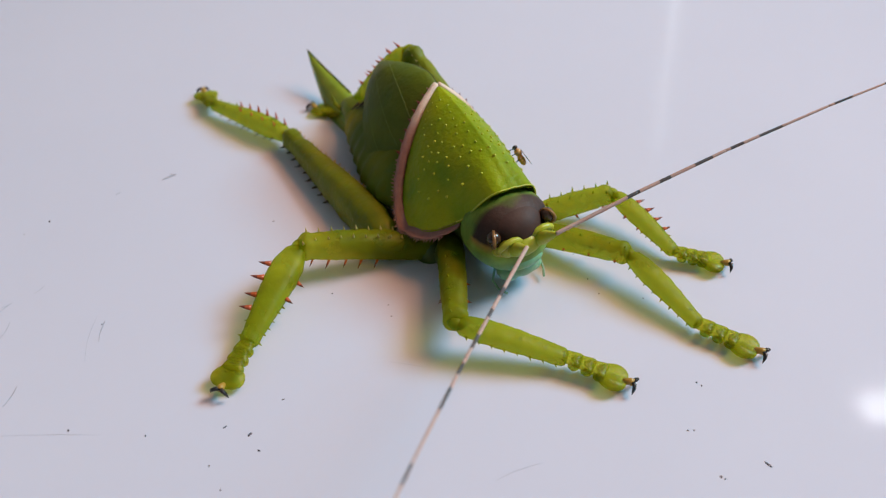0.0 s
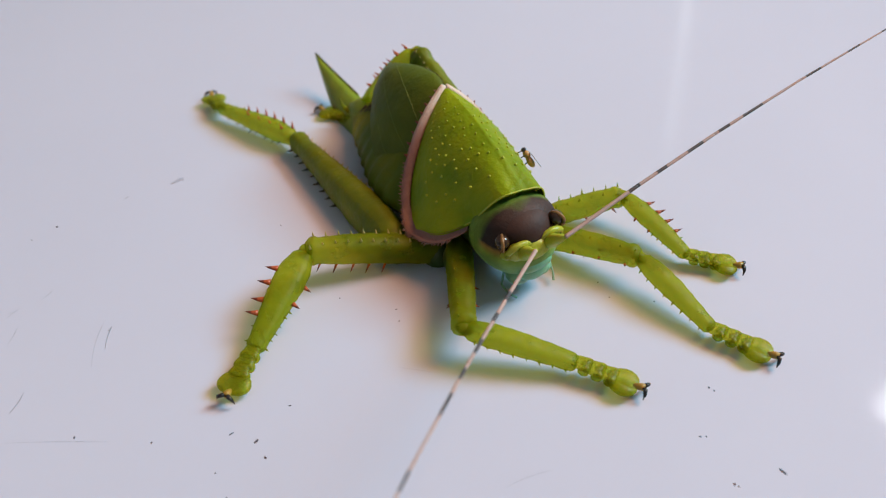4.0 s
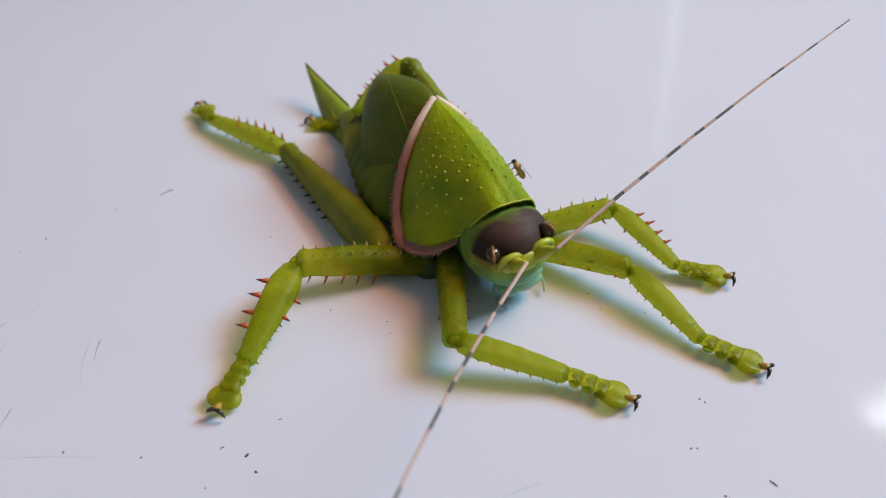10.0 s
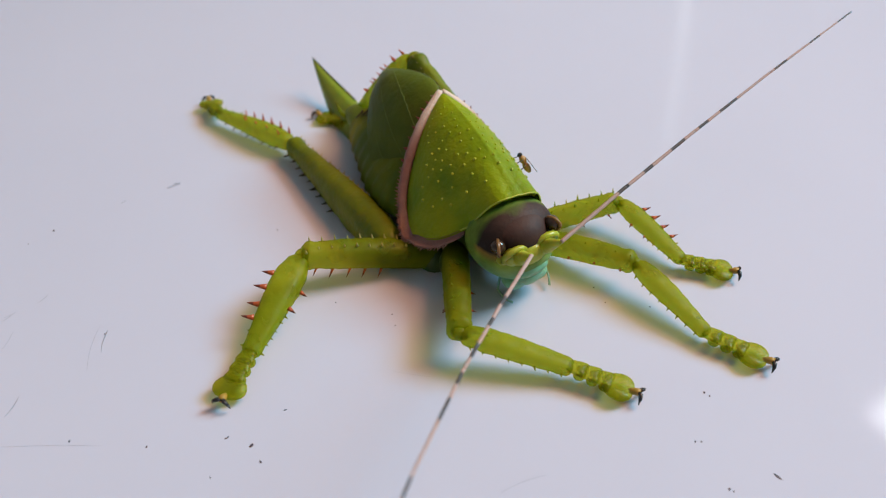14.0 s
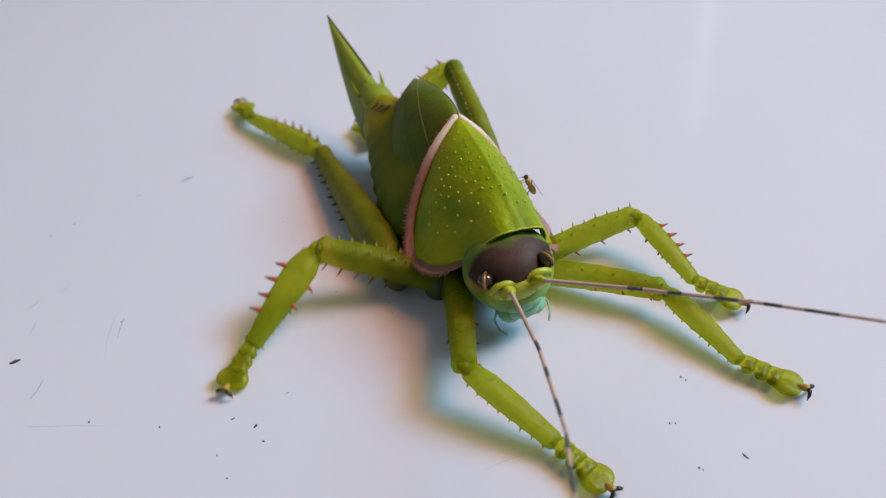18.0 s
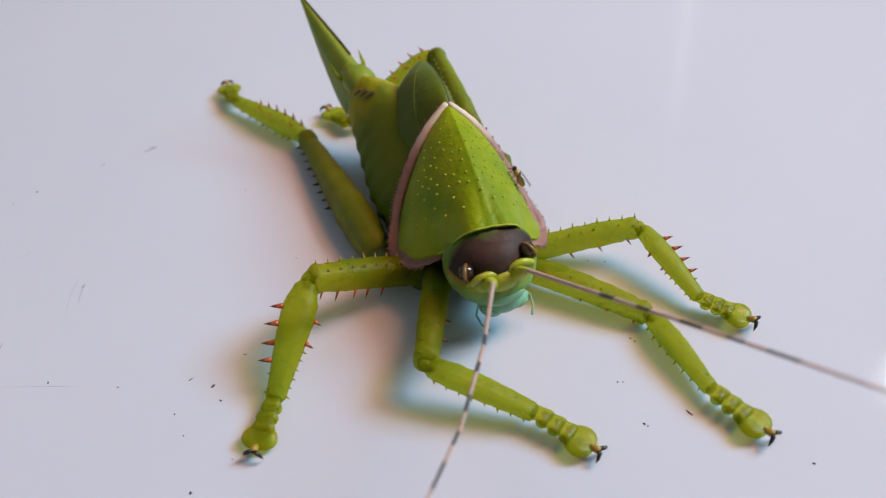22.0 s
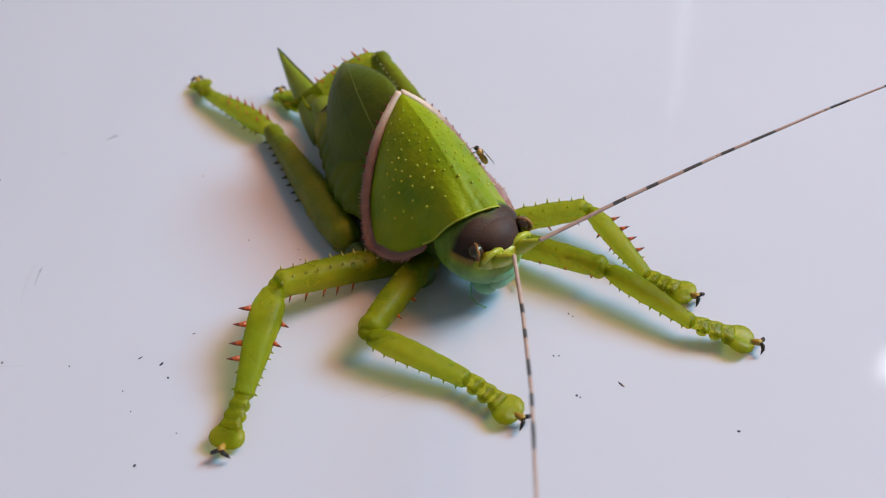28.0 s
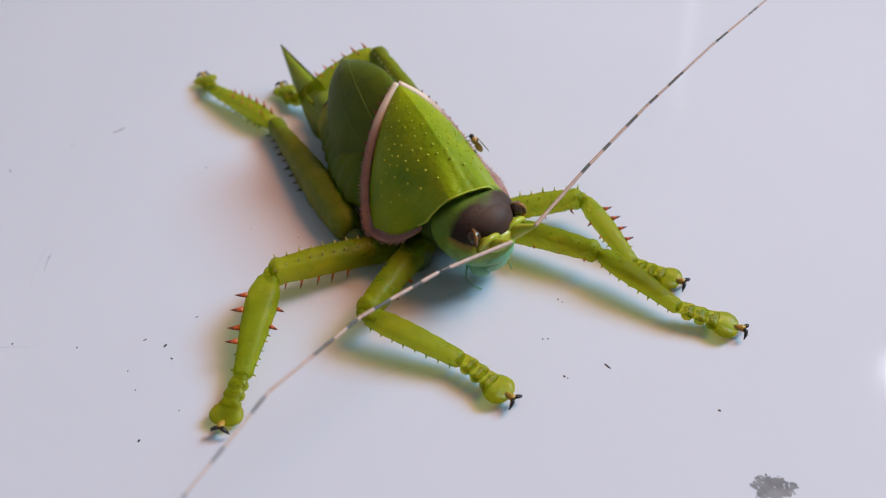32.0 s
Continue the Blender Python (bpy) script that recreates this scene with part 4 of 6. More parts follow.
def motions():
    # knee, ankle and claw of each leg by time, in the body's space (mm)
    leg_rows = {
    'RF': [
        (0, ((12.79, 19.42, 4.16), (2.35, 28.58, 2.34), (-3.46, 35.67, 1.61))),
        (17, ((12.85, 19.44, 4.15), (2.35, 28.58, 2.34), (-3.46, 35.67, 1.61))),
        (17.5, ((12.49, 19.08, 2.92), (6.50, 31.58, -0.50), (3.84, 40.73, -1.18))),
        (18, ((11.27, 20.32, 4.10), (4.02, 32.29, 0.63), (0.60, 40.56, -0.07))),
        (18.5, ((12.92, 19.61, 4.21), (6.28, 32.36, 0.85), (2.87, 40.52, 0.22))),
        (19, ((7.94, 22.01, 5.29), (4.19, 34.19, 0.72), (2.38, 42.83, 0.36))),
        (19.5, ((11.73, 20.31, 5.16), (9.73, 33.83, 1.88), (6.36, 42.60, 1.96))),
        (20, ((15.10, 18.64, 3.72), (8.97, 32.35, 2.07), (5.93, 41.02, 1.54))),
        (20.5, ((14.34, 20.00, 5.12), (6.92, 33.00, 3.66), (3.22, 41.44, 3.20))),
        (21, ((13.57, 19.90, 4.55), (4.83, 31.43, 2.04), (0.10, 39.10, 1.35))),
        (21.5, ((12.90, 20.11, 3.55), (2.80, 30.66, 0.81), (-2.07, 38.51, -0.43))),
        (22, ((11.37, 20.91, 4.93), (-0.03, 28.77, 1.86), (-6.12, 35.61, 0.66))),
        (22.5, ((12.90, 19.30, 2.96), (1.88, 27.46, 0.36), (-3.55, 34.89, -0.63))),
        (23, ((16.15, 17.27, 1.74), (4.77, 25.86, 0.77), (0.33, 33.63, 0.57))),
        (23.5, ((16.39, 13.46, 3.11), (7.35, 24.86, 1.12), (4.02, 33.04, 0.48))),
        (24, ((17.42, 13.29, 2.33), (7.62, 24.25, 0.95), (4.18, 32.59, 0.46))),
        (24.5, ((17.54, 14.14, 3.51), (7.59, 25.23, 2.31), (4.33, 33.98, 1.84))),
        (25, ((17.26, 14.26, 4.18), (7.83, 26.07, 2.50), (4.90, 34.54, 1.93))),
        (25.5, ((17.70, 12.77, 3.36), (9.39, 25.68, 1.83), (6.96, 34.39, 1.36))),
        (27.5, ((17.90, 13.45, 4.87), (8.80, 25.95, 3.52), (5.58, 34.57, 3.07))),
        (28, ((17.92, 13.45, 4.87), (8.80, 25.95, 3.52), (5.58, 34.57, 3.07))),
        (29, ((17.84, 13.19, 5.15), (8.92, 25.86, 3.95), (5.94, 34.48, 3.72))),
        (31, ((17.70, 13.64, 4.11), (8.15, 25.95, 1.63), (5.01, 34.93, 0.57))),
        (32, ((17.64, 13.72, 4.11), (8.06, 26.24, 1.63), (4.89, 35.29, 0.57))),
    ],
    'LF': [
        (0, ((-14.47, 18.81, 6.52), (-16.39, 31.63, 3.77), (-20.39, 38.66, 3.31))),
        (17, ((-14.31, 18.84, 6.50), (-16.39, 31.63, 3.77), (-20.39, 38.66, 3.31))),
        (17.5, ((-14.99, 18.66, 6.41), (-14.91, 31.01, 2.94), (-17.25, 39.32, 2.60))),
        (18, ((-19.31, 17.55, 6.65), (-23.08, 30.92, 4.20), (-28.31, 37.89, 4.19))),
        (18.5, ((-18.22, 17.48, 6.44), (-20.99, 30.75, 3.59), (-26.27, 37.50, 3.32))),
        (19, ((-16.84, 18.30, 6.68), (-18.43, 31.08, 3.85), (-22.68, 38.61, 3.39))),
        (19.5, ((-14.33, 18.87, 7.58), (-14.45, 31.69, 5.31), (-18.80, 39.25, 4.94))),
        (20, ((-15.06, 18.59, 7.60), (-14.98, 31.54, 4.81), (-19.27, 38.79, 4.41))),
        (20.5, ((-18.04, 16.17, 7.81), (-18.21, 29.96, 5.11), (-22.58, 37.06, 4.69))),
        (21, ((-17.06, 18.97, 6.24), (-19.42, 32.84, 3.55), (-24.17, 39.89, 3.15))),
        (21.5, ((-21.13, 14.52, 3.99), (-21.02, 30.83, 3.01), (-26.72, 37.25, 2.03))),
        (22, ((-19.84, 17.92, 2.72), (-22.47, 34.75, 2.40), (-27.56, 42.01, 1.55))),
        (22.5, ((-16.58, 19.29, 5.07), (-19.71, 32.64, 1.92), (-23.50, 40.65, 1.66))),
        (23, ((-15.70, 19.07, 6.46), (-15.92, 32.87, 3.32), (-18.91, 41.10, 3.28))),
        (23.5, ((-13.19, 20.15, 6.56), (-12.78, 33.03, 3.29), (-14.78, 41.29, 3.37))),
        (24, ((-13.01, 20.17, 6.31), (-12.72, 33.26, 3.10), (-15.23, 40.94, 3.12))),
        (24.5, ((-21.66, 14.42, 4.25), (-30.86, 25.10, 5.06), (-39.24, 27.89, 5.11))),
        (25, ((-15.63, 20.70, 5.35), (-21.14, 33.64, 4.60), (-27.45, 39.17, 3.93))),
        (25.5, ((-14.58, 21.43, 5.28), (-19.35, 33.99, 4.42), (-24.97, 39.86, 3.98))),
        (27.5, ((-15.10, 19.30, 6.42), (-20.10, 32.77, 5.75), (-26.23, 38.29, 4.57))),
        (28, ((-15.03, 19.33, 6.48), (-20.10, 32.77, 5.75), (-26.23, 38.29, 4.57))),
        (29, ((-15.34, 19.00, 6.56), (-20.02, 32.40, 5.92), (-26.02, 38.43, 5.16))),
        (31, ((-15.84, 18.70, 4.94), (-20.71, 31.75, 3.01), (-26.57, 37.75, 1.81))),
        (32, ((-15.92, 18.64, 4.94), (-20.71, 31.75, 3.01), (-26.57, 37.75, 1.81))),
    ],
    'RM': [
        (0, ((25.50, -3.40, 3.96), (37.23, 8.02, -1.46), (42.03, 13.04, -2.51))),
        (17, ((25.53, -3.36, 3.95), (37.23, 8.02, -1.46), (42.03, 13.04, -2.51))),
        (17.5, ((21.62, -11.60, 0.94), (33.59, -0.74, -4.32), (39.38, 4.11, -6.32))),
        (18, ((23.29, -5.67, 6.04), (33.87, 1.23, -2.54), (38.91, 7.09, -4.54))),
        (18.5, ((25.24, 0.64, 5.15), (35.42, 11.71, -1.76), (39.93, 16.93, -2.96))),
        (19, ((24.76, -1.40, 5.09), (36.17, 7.54, -2.16), (41.33, 12.84, -3.65))),
        (19.5, ((24.36, -4.70, 4.16), (37.26, 3.73, -2.00), (42.79, 8.34, -3.26))),
        (20, ((24.53, -4.42, 4.62), (37.49, 4.50, -1.40), (43.02, 9.22, -2.76))),
        (20.5, ((24.97, 3.25, 5.97), (35.02, 16.00, 1.50), (39.53, 22.29, 0.49))),
        (21, ((24.47, 3.39, 6.30), (33.02, 15.73, 0.09), (37.41, 22.06, -1.15))),
        (21.5, ((25.24, 4.14, 5.15), (32.62, 17.47, -1.64), (36.16, 23.69, -3.04))),
        (22, ((23.39, 5.22, 7.56), (29.89, 17.49, 0.02), (33.12, 24.25, -0.86))),
        (22.5, ((24.00, 2.65, 5.92), (30.50, 13.89, -3.04), (34.42, 20.58, -4.83))),
        (23, ((24.69, -1.30, 4.82), (32.40, 9.90, -3.32), (36.81, 15.95, -4.52))),
        (23.5, ((25.11, 0.48, 3.88), (33.68, 12.98, -3.24), (38.61, 18.77, -4.76))),
        (24, ((24.70, 0.74, 4.70), (33.77, 12.26, -2.71), (38.55, 18.21, -4.12))),
        (24.5, ((25.12, 0.78, 5.05), (34.53, 13.64, -0.36), (39.10, 20.07, -1.38))),
        (25, ((25.31, 1.29, 5.14), (35.05, 14.36, 0.14), (39.49, 20.40, -0.60))),
        (25.5, ((25.69, 0.08, 3.83), (35.82, 12.85, -1.01), (40.85, 18.69, -1.94))),
        (27.5, ((25.57, 0.80, 5.42), (35.51, 14.25, 1.54), (40.52, 20.27, 0.83))),
        (28, ((25.57, 0.79, 5.42), (35.51, 14.25, 1.54), (40.52, 20.27, 0.83))),
        (29, ((25.89, 0.44, 4.87), (35.80, 14.15, 1.79), (40.69, 20.12, 1.35))),
        (31, ((26.47, 0.52, 4.13), (35.65, 14.49, 0.25), (40.35, 20.42, -0.67))),
        (32, ((26.45, 0.50, 4.13), (35.65, 14.49, 0.25), (40.35, 20.42, -0.67))),
    ],
    'LM': [
        (0, ((-20.19, 6.83, 7.71), (-22.39, 18.93, 4.88), (-28.10, 24.37, 4.40))),
        (17, ((-20.01, 6.91, 7.69), (-22.39, 18.93, 4.88), (-28.10, 24.37, 4.40))),
        (17.5, ((-21.52, 7.28, 8.54), (-23.99, 19.77, 5.23), (-29.10, 26.17, 5.02))),
        (18, ((-22.25, 4.25, 9.58), (-25.35, 18.24, 5.61), (-30.83, 23.76, 4.99))),
        (18.5, ((-21.98, 3.69, 8.58), (-25.31, 16.80, 6.35), (-30.08, 23.12, 5.22))),
        (19, ((-19.64, 9.88, 7.57), (-23.81, 21.87, 4.86), (-29.41, 28.04, 4.41))),
        (19.5, ((-18.27, 10.66, 8.05), (-21.33, 22.68, 5.69), (-26.10, 29.34, 5.58))),
        (20, ((-18.47, 10.15, 8.23), (-21.49, 22.48, 5.47), (-26.40, 29.06, 5.21))),
        (20.5, ((-19.85, 8.45, 7.70), (-23.76, 19.72, 5.30), (-28.93, 26.65, 4.85))),
        (21, ((-22.36, 4.04, 8.46), (-24.64, 17.32, 4.75), (-30.85, 23.04, 3.97))),
        (21.5, ((-20.25, 10.38, 7.04), (-25.01, 22.82, 3.21), (-31.94, 27.53, 3.22))),
        (22, ((-23.37, 5.18, 6.99), (-27.80, 18.67, 2.90), (-34.62, 24.12, 2.26))),
        (22.5, ((-22.54, 5.96, 7.62), (-25.89, 18.68, 3.67), (-31.70, 24.67, 3.37))),
        (23, ((-21.01, 6.34, 8.20), (-23.24, 20.02, 4.85), (-28.73, 26.05, 4.44))),
        (23.5, ((-19.26, 8.10, 7.70), (-21.01, 20.39, 4.87), (-25.45, 27.21, 4.70))),
        (24, ((-19.52, 7.51, 7.56), (-20.84, 19.95, 4.56), (-25.30, 26.81, 4.24))),
        (24.5, ((-19.35, 7.81, 6.82), (-20.68, 20.32, 4.08), (-25.26, 27.30, 3.87))),
        (25, ((-19.93, 8.89, 6.24), (-21.41, 21.16, 3.37), (-24.34, 28.52, 3.33))),
        (25.5, ((-19.12, 9.63, 6.15), (-19.97, 22.10, 3.31), (-22.84, 29.19, 3.35))),
        (27.5, ((-19.72, 8.36, 6.59), (-21.14, 20.54, 3.68), (-24.40, 27.58, 3.93))),
        (28, ((-19.68, 8.35, 6.59), (-21.14, 20.54, 3.68), (-24.40, 27.58, 3.93))),
        (29, ((-19.57, 8.18, 6.41), (-20.81, 20.65, 3.83), (-24.37, 27.54, 4.20))),
        (31, ((-20.16, 7.85, 5.35), (-21.12, 19.66, 1.90), (-24.83, 26.60, 1.76))),
        (32, ((-20.28, 7.76, 5.36), (-21.12, 19.66, 1.90), (-24.83, 26.60, 1.76))),
    ],
    'RH': [
        (0, ((16.21, -34.91, 2.74), (23.74, -50.29, 1.86), (24.35, -58.56, 0.74))),
        (17, ((16.30, -34.78, 2.73), (23.76, -50.24, 1.85), (24.35, -58.56, 0.74))),
        (17.5, ((11.89, -39.02, 1.16), (19.95, -56.58, 0.03), (19.34, -63.98, -0.85))),
        (18, ((14.46, -37.13, 1.91), (23.68, -54.41, 0.92), (23.67, -61.79, -0.03))),
        (18.5, ((16.39, -36.39, 2.14), (25.62, -53.44, 1.38), (25.53, -61.26, 0.41))),
        (19, ((13.62, -37.43, 1.98), (21.55, -55.65, 1.17), (21.01, -63.25, 0.22))),
        (19.5, ((10.32, -38.67, 0.88), (16.41, -57.30, -0.55), (15.47, -64.60, -1.80))),
        (20, ((11.53, -37.55, 2.06), (18.03, -56.01, 1.03), (16.88, -63.46, -0.04))),
        (20.5, ((13.84, -35.83, 2.07), (22.29, -54.48, 0.86), (21.38, -61.30, -0.41))),
        (21, ((15.18, -37.05, 2.95), (24.41, -55.09, 2.35), (24.37, -62.27, 1.32))),
        (21.5, ((18.36, -34.79, 3.90), (28.58, -52.35, 3.86), (28.77, -59.96, 3.19))),
        (22, ((19.26, -36.16, 2.61), (30.60, -52.06, 2.24), (31.22, -59.52, 1.21))),
        (22.5, ((15.03, -38.77, 1.68), (25.05, -54.14, 0.78), (25.49, -61.93, -0.15))),
        (23, ((12.22, -39.31, -0.37), (20.14, -55.77, -1.83), (19.53, -63.92, -3.03))),
        (23.5, ((10.56, -39.64, -0.04), (16.80, -58.02, -1.42), (15.99, -65.26, -2.58))),
        (24, ((10.88, -40.23, 0.34), (16.61, -58.11, -0.84), (15.82, -65.25, -2.01))),
        (24.5, ((12.37, -39.22, -0.29), (18.36, -57.33, -1.70), (17.54, -64.13, -3.11))),
        (25, ((11.91, -38.01, -0.18), (17.97, -56.22, -1.54), (17.42, -63.56, -3.00))),
        (25.5, ((11.00, -38.49, -1.17), (15.57, -56.98, -2.66), (15.04, -63.94, -4.17))),
        (27.5, ((12.85, -38.60, 0.03), (19.12, -56.49, -1.54), (18.93, -63.07, -3.13))),
        (28, ((12.86, -38.60, 0.03), (19.12, -56.49, -1.54), (18.93, -63.07, -3.13))),
        (29, ((12.75, -38.63, -1.23), (18.25, -56.97, -3.25), (18.18, -63.08, -5.00))),
        (31, ((13.68, -38.67, 1.76), (20.46, -56.45, 1.28), (20.35, -63.17, 0.07))),
        (32, ((13.65, -38.69, 1.76), (20.43, -56.46, 1.28), (20.35, -63.17, 0.07))),
    ],
    'LH': [
        (0, ((-3.25, -29.37, 17.40), (4.20, -37.90, 2.80), (7.16, -42.85, 1.90))),
        (17, ((-3.25, -29.37, 17.40), (4.20, -37.90, 2.80), (7.16, -42.85, 1.90))),
        (17.5, ((-14.50, -38.81, 14.47), (0.88, -36.90, 2.62), (0.47, -48.39, 1.61))),
        (18, ((-10.10, -39.48, 14.10), (4.88, -37.09, 2.82), (4.65, -48.66, 1.96))),
        (18.5, ((-10.04, -34.23, 13.80), (3.91, -41.67, 2.83), (1.93, -53.36, 2.61))),
        (19, ((-11.31, -35.36, 14.18), (1.12, -43.21, 2.82), (-1.72, -54.67, 2.61))),
        (19.5, ((-11.88, -36.14, 13.22), (-1.02, -44.37, 1.34), (-5.94, -55.06, 0.90))),
        (20, ((-10.91, -34.78, 13.50), (3.27, -38.99, 2.50), (-0.12, -50.00, 1.56))),
        (20.5, ((-9.83, -36.81, 12.13), (6.26, -37.66, 2.05), (4.89, -49.02, 0.52))),
        (21, ((-9.33, -40.45, 13.68), (7.41, -36.23, 2.93), (9.81, -47.72, 2.00))),
        (21.5, ((-7.69, -35.84, 15.16), (9.41, -36.27, 4.28), (13.49, -47.29, 3.65))),
        (22, ((-4.68, -40.66, 12.50), (11.63, -37.74, 2.39), (15.91, -48.69, 1.54))),
        (22.5, ((-7.22, -37.14, 13.17), (8.38, -39.85, 1.90), (10.97, -51.28, 1.09))),
        (23, ((-9.03, -36.53, 11.60), (4.83, -42.30, -0.03), (6.08, -53.87, -1.32))),
        (23.5, ((-12.64, -40.34, 12.36), (1.42, -45.69, 0.47), (-1.82, -57.12, 0.11))),
        (24, ((-9.00, -37.03, 11.94), (4.62, -44.27, 0.46), (4.23, -55.93, -0.59))),
        (24.5, ((-8.09, -36.32, 10.39), (5.68, -44.22, -0.56), (5.70, -55.80, -2.09))),
        (25, ((-7.98, -35.67, 10.26), (5.41, -43.04, -0.68), (5.72, -54.63, -2.18))),
        (25.5, ((-8.87, -35.40, 9.72), (3.68, -43.81, -1.52), (3.76, -55.35, -3.15))),
        (27.5, ((-6.77, -36.34, 10.07), (6.97, -43.85, -0.69), (6.49, -55.38, -2.40))),
        (28, ((-6.77, -36.34, 10.07), (6.97, -43.85, -0.69), (6.49, -55.38, -2.40))),
        (29, ((-7.04, -36.91, 8.64), (7.03, -44.04, -2.17), (6.24, -55.53, -4.14))),
        (31, ((-5.80, -36.63, 11.48), (8.65, -44.42, 1.34), (7.87, -56.04, 0.33))),
        (32, ((-5.80, -36.63, 11.48), (8.65, -44.42, 1.34), (7.87, -56.04, 0.33))),
    ],
    }
    body_rows = [
    (0, pose(0.01435, 0.02211, -0.00107, 1.18, -5.93, -151.37)),
    (17, pose(0.01435, 0.02211, -0.00107, 1.18, -5.93, -151.37)),
    (17.5, pose(0.01645, 0.01342, 0.00026, 1.56, -9.89, -151.29)),
    (18, pose(0.01635, 0.01315, -0.00039, 1.80, -8.19, -155.69)),
    (18.5, pose(0.01849, 0.01416, -0.00057, 1.35, -5.94, -155.60)),
    (19, pose(0.01923, 0.01344, -0.00050, 1.02, -6.73, -151.36)),
    (19.5, pose(0.02016, 0.01296, -0.00072, -1.50, -6.91, -146.26)),
    (20, pose(0.02036, 0.01318, -0.00113, -0.27, -6.51, -147.42)),
    (20.5, pose(0.02044, 0.01321, -0.00144, -1.48, -3.53, -151.64)),
    (21, pose(0.02096, 0.01087, -0.00108, 0.92, -4.28, -155.30)),
    (21.5, pose(0.02157, 0.01020, -0.00098, 3.72, -5.48, -159.29)),
    (22, pose(0.02114, 0.00775, -0.00029, 1.30, -2.69, -163.58)),
    (22.5, pose(0.02126, 0.00664, 0.00052, 2.38, -7.19, -159.14)),
    (23, pose(0.02233, 0.00582, 0.00067, -0.67, -7.70, -153.66)),
    (23.5, pose(0.02377, 0.00565, 0.00033, -0.85, -8.30, -149.49)),
    (24, pose(0.02392, 0.00532, 0.00025, -0.64, -7.39, -149.12)),
    (24.5, pose(0.02397, 0.00675, 0.00011, -2.39, -4.38, -150.20)),
    (25, pose(0.02388, 0.00740, 0.00022, -2.55, -3.24, -149.82)),
    (25.5, pose(0.02441, 0.00761, 0.00077, -2.95, -4.26, -147.24)),
    (27.5, pose(0.02484, 0.00759, -0.00039, -3.39, -2.35, -150.08)),
    (28, pose(0.02484, 0.00759, -0.00039, -3.39, -2.35, -150.08)),
    (29, pose(0.02492, 0.00768, -0.00008, -4.93, -1.95, -149.91)),
    (31, pose(0.02534, 0.00728, 0.00010, -0.05, -2.16, -151.22)),
    (32, pose(0.02534, 0.00728, 0.00010, -0.05, -2.16, -151.22)),
    ]
    walk(katydid, body_rows)
    walk(head, [
    (0, pose(0.00000, 0.00496, 0.00751, -3.59, 10.22, 1.83)),
    (17, pose(0.00000, 0.00496, 0.00751, -3.59, 10.22, 1.83)),
    (17.5, pose(0.00000, 0.00496, 0.00751, 1.57, 10.04, 0.51)),
    (18, pose(0.00000, 0.00496, 0.00751, -2.32, 15.48, -4.48)),
    (18.5, pose(0.00000, 0.00496, 0.00751, -0.70, 4.39, 2.06)),
    (19, pose(0.00000, 0.00496, 0.00751, 0.29, 5.68, 11.72)),
    (19.5, pose(0.00000, 0.00496, 0.00751, 4.24, 2.15, 8.38)),
    (20, pose(0.00000, 0.00496, 0.00751, 3.78, 1.79, 9.40)),
    (20.5, pose(0.00000, 0.00496, 0.00751, 2.50, -0.88, 8.52)),
    (21, pose(0.00000, 0.00496, 0.00751, -0.33, 6.66, 5.25)),
    (21.5, pose(0.00000, 0.00496, 0.00751, -5.24, 4.01, 4.80)),
    (22, pose(0.00000, 0.00496, 0.00751, 1.94, 9.98, 5.01)),
    (22.5, pose(0.00000, 0.00496, 0.00751, 5.03, 9.34, -6.83)),
    (23, pose(0.00000, 0.00496, 0.00751, 8.31, 13.38, 3.71)),
    (23.5, pose(0.00000, 0.00496, 0.00751, 0.15, -0.39, 11.72)),
    (24, pose(0.00000, 0.00508, 0.00721, 1.21, 2.71, 9.06)),
    (24.5, pose(0.00000, 0.00520, 0.00691, 2.31, 2.49, 6.07)),
    (25, pose(0.00000, 0.00540, 0.00641, 11.54, 4.10, 7.99)),
    (25.5, pose(0.00000, 0.00528, 0.00671, 2.16, 1.99, 16.56)),
    (27.5, pose(0.00000, 0.00496, 0.00751, 1.93, -1.44, 12.59)),
    (28, pose(0.00000, 0.00496, 0.00751, 1.93, -1.44, 12.59)),
    (29, pose(0.00000, 0.00496, 0.00751, 2.29, -2.62, 15.46)),
    (31, pose(0.00000, 0.00496, 0.00751, -4.82, 0.35, 16.85)),
    (32, pose(0.00000, 0.00496, 0.00751, -4.82, 0.35, 16.85)),
    ])
    # the wing covers lift a little while the abdomen is raised, then settle
    wing_turns = ((0, 0, 0, 0), (17, 0, 0, 0), (17.5, -3.2, 4.0, -2.0), (23.5, -3.2, 4.0, -2.0), (24, 3.0, 0, 0.5), (25.5, 4.0, 0, 0.8),
                  (27.5, 2.6, 0, 2.0), (29, 3.0, 0, 2.4), (31, -0.4, 0, 2.9), (32, 0.6, 0, 4.0))
    for wing_cover in WINGS:
        walk(wing_cover, [(t, pose(0, -8 * MM, 16 * MM) @ pose(0, 0, 0, rx, ry, rz) @ pose(0, 8 * MM, -16 * MM)) for t, rx, ry, rz in wing_turns])
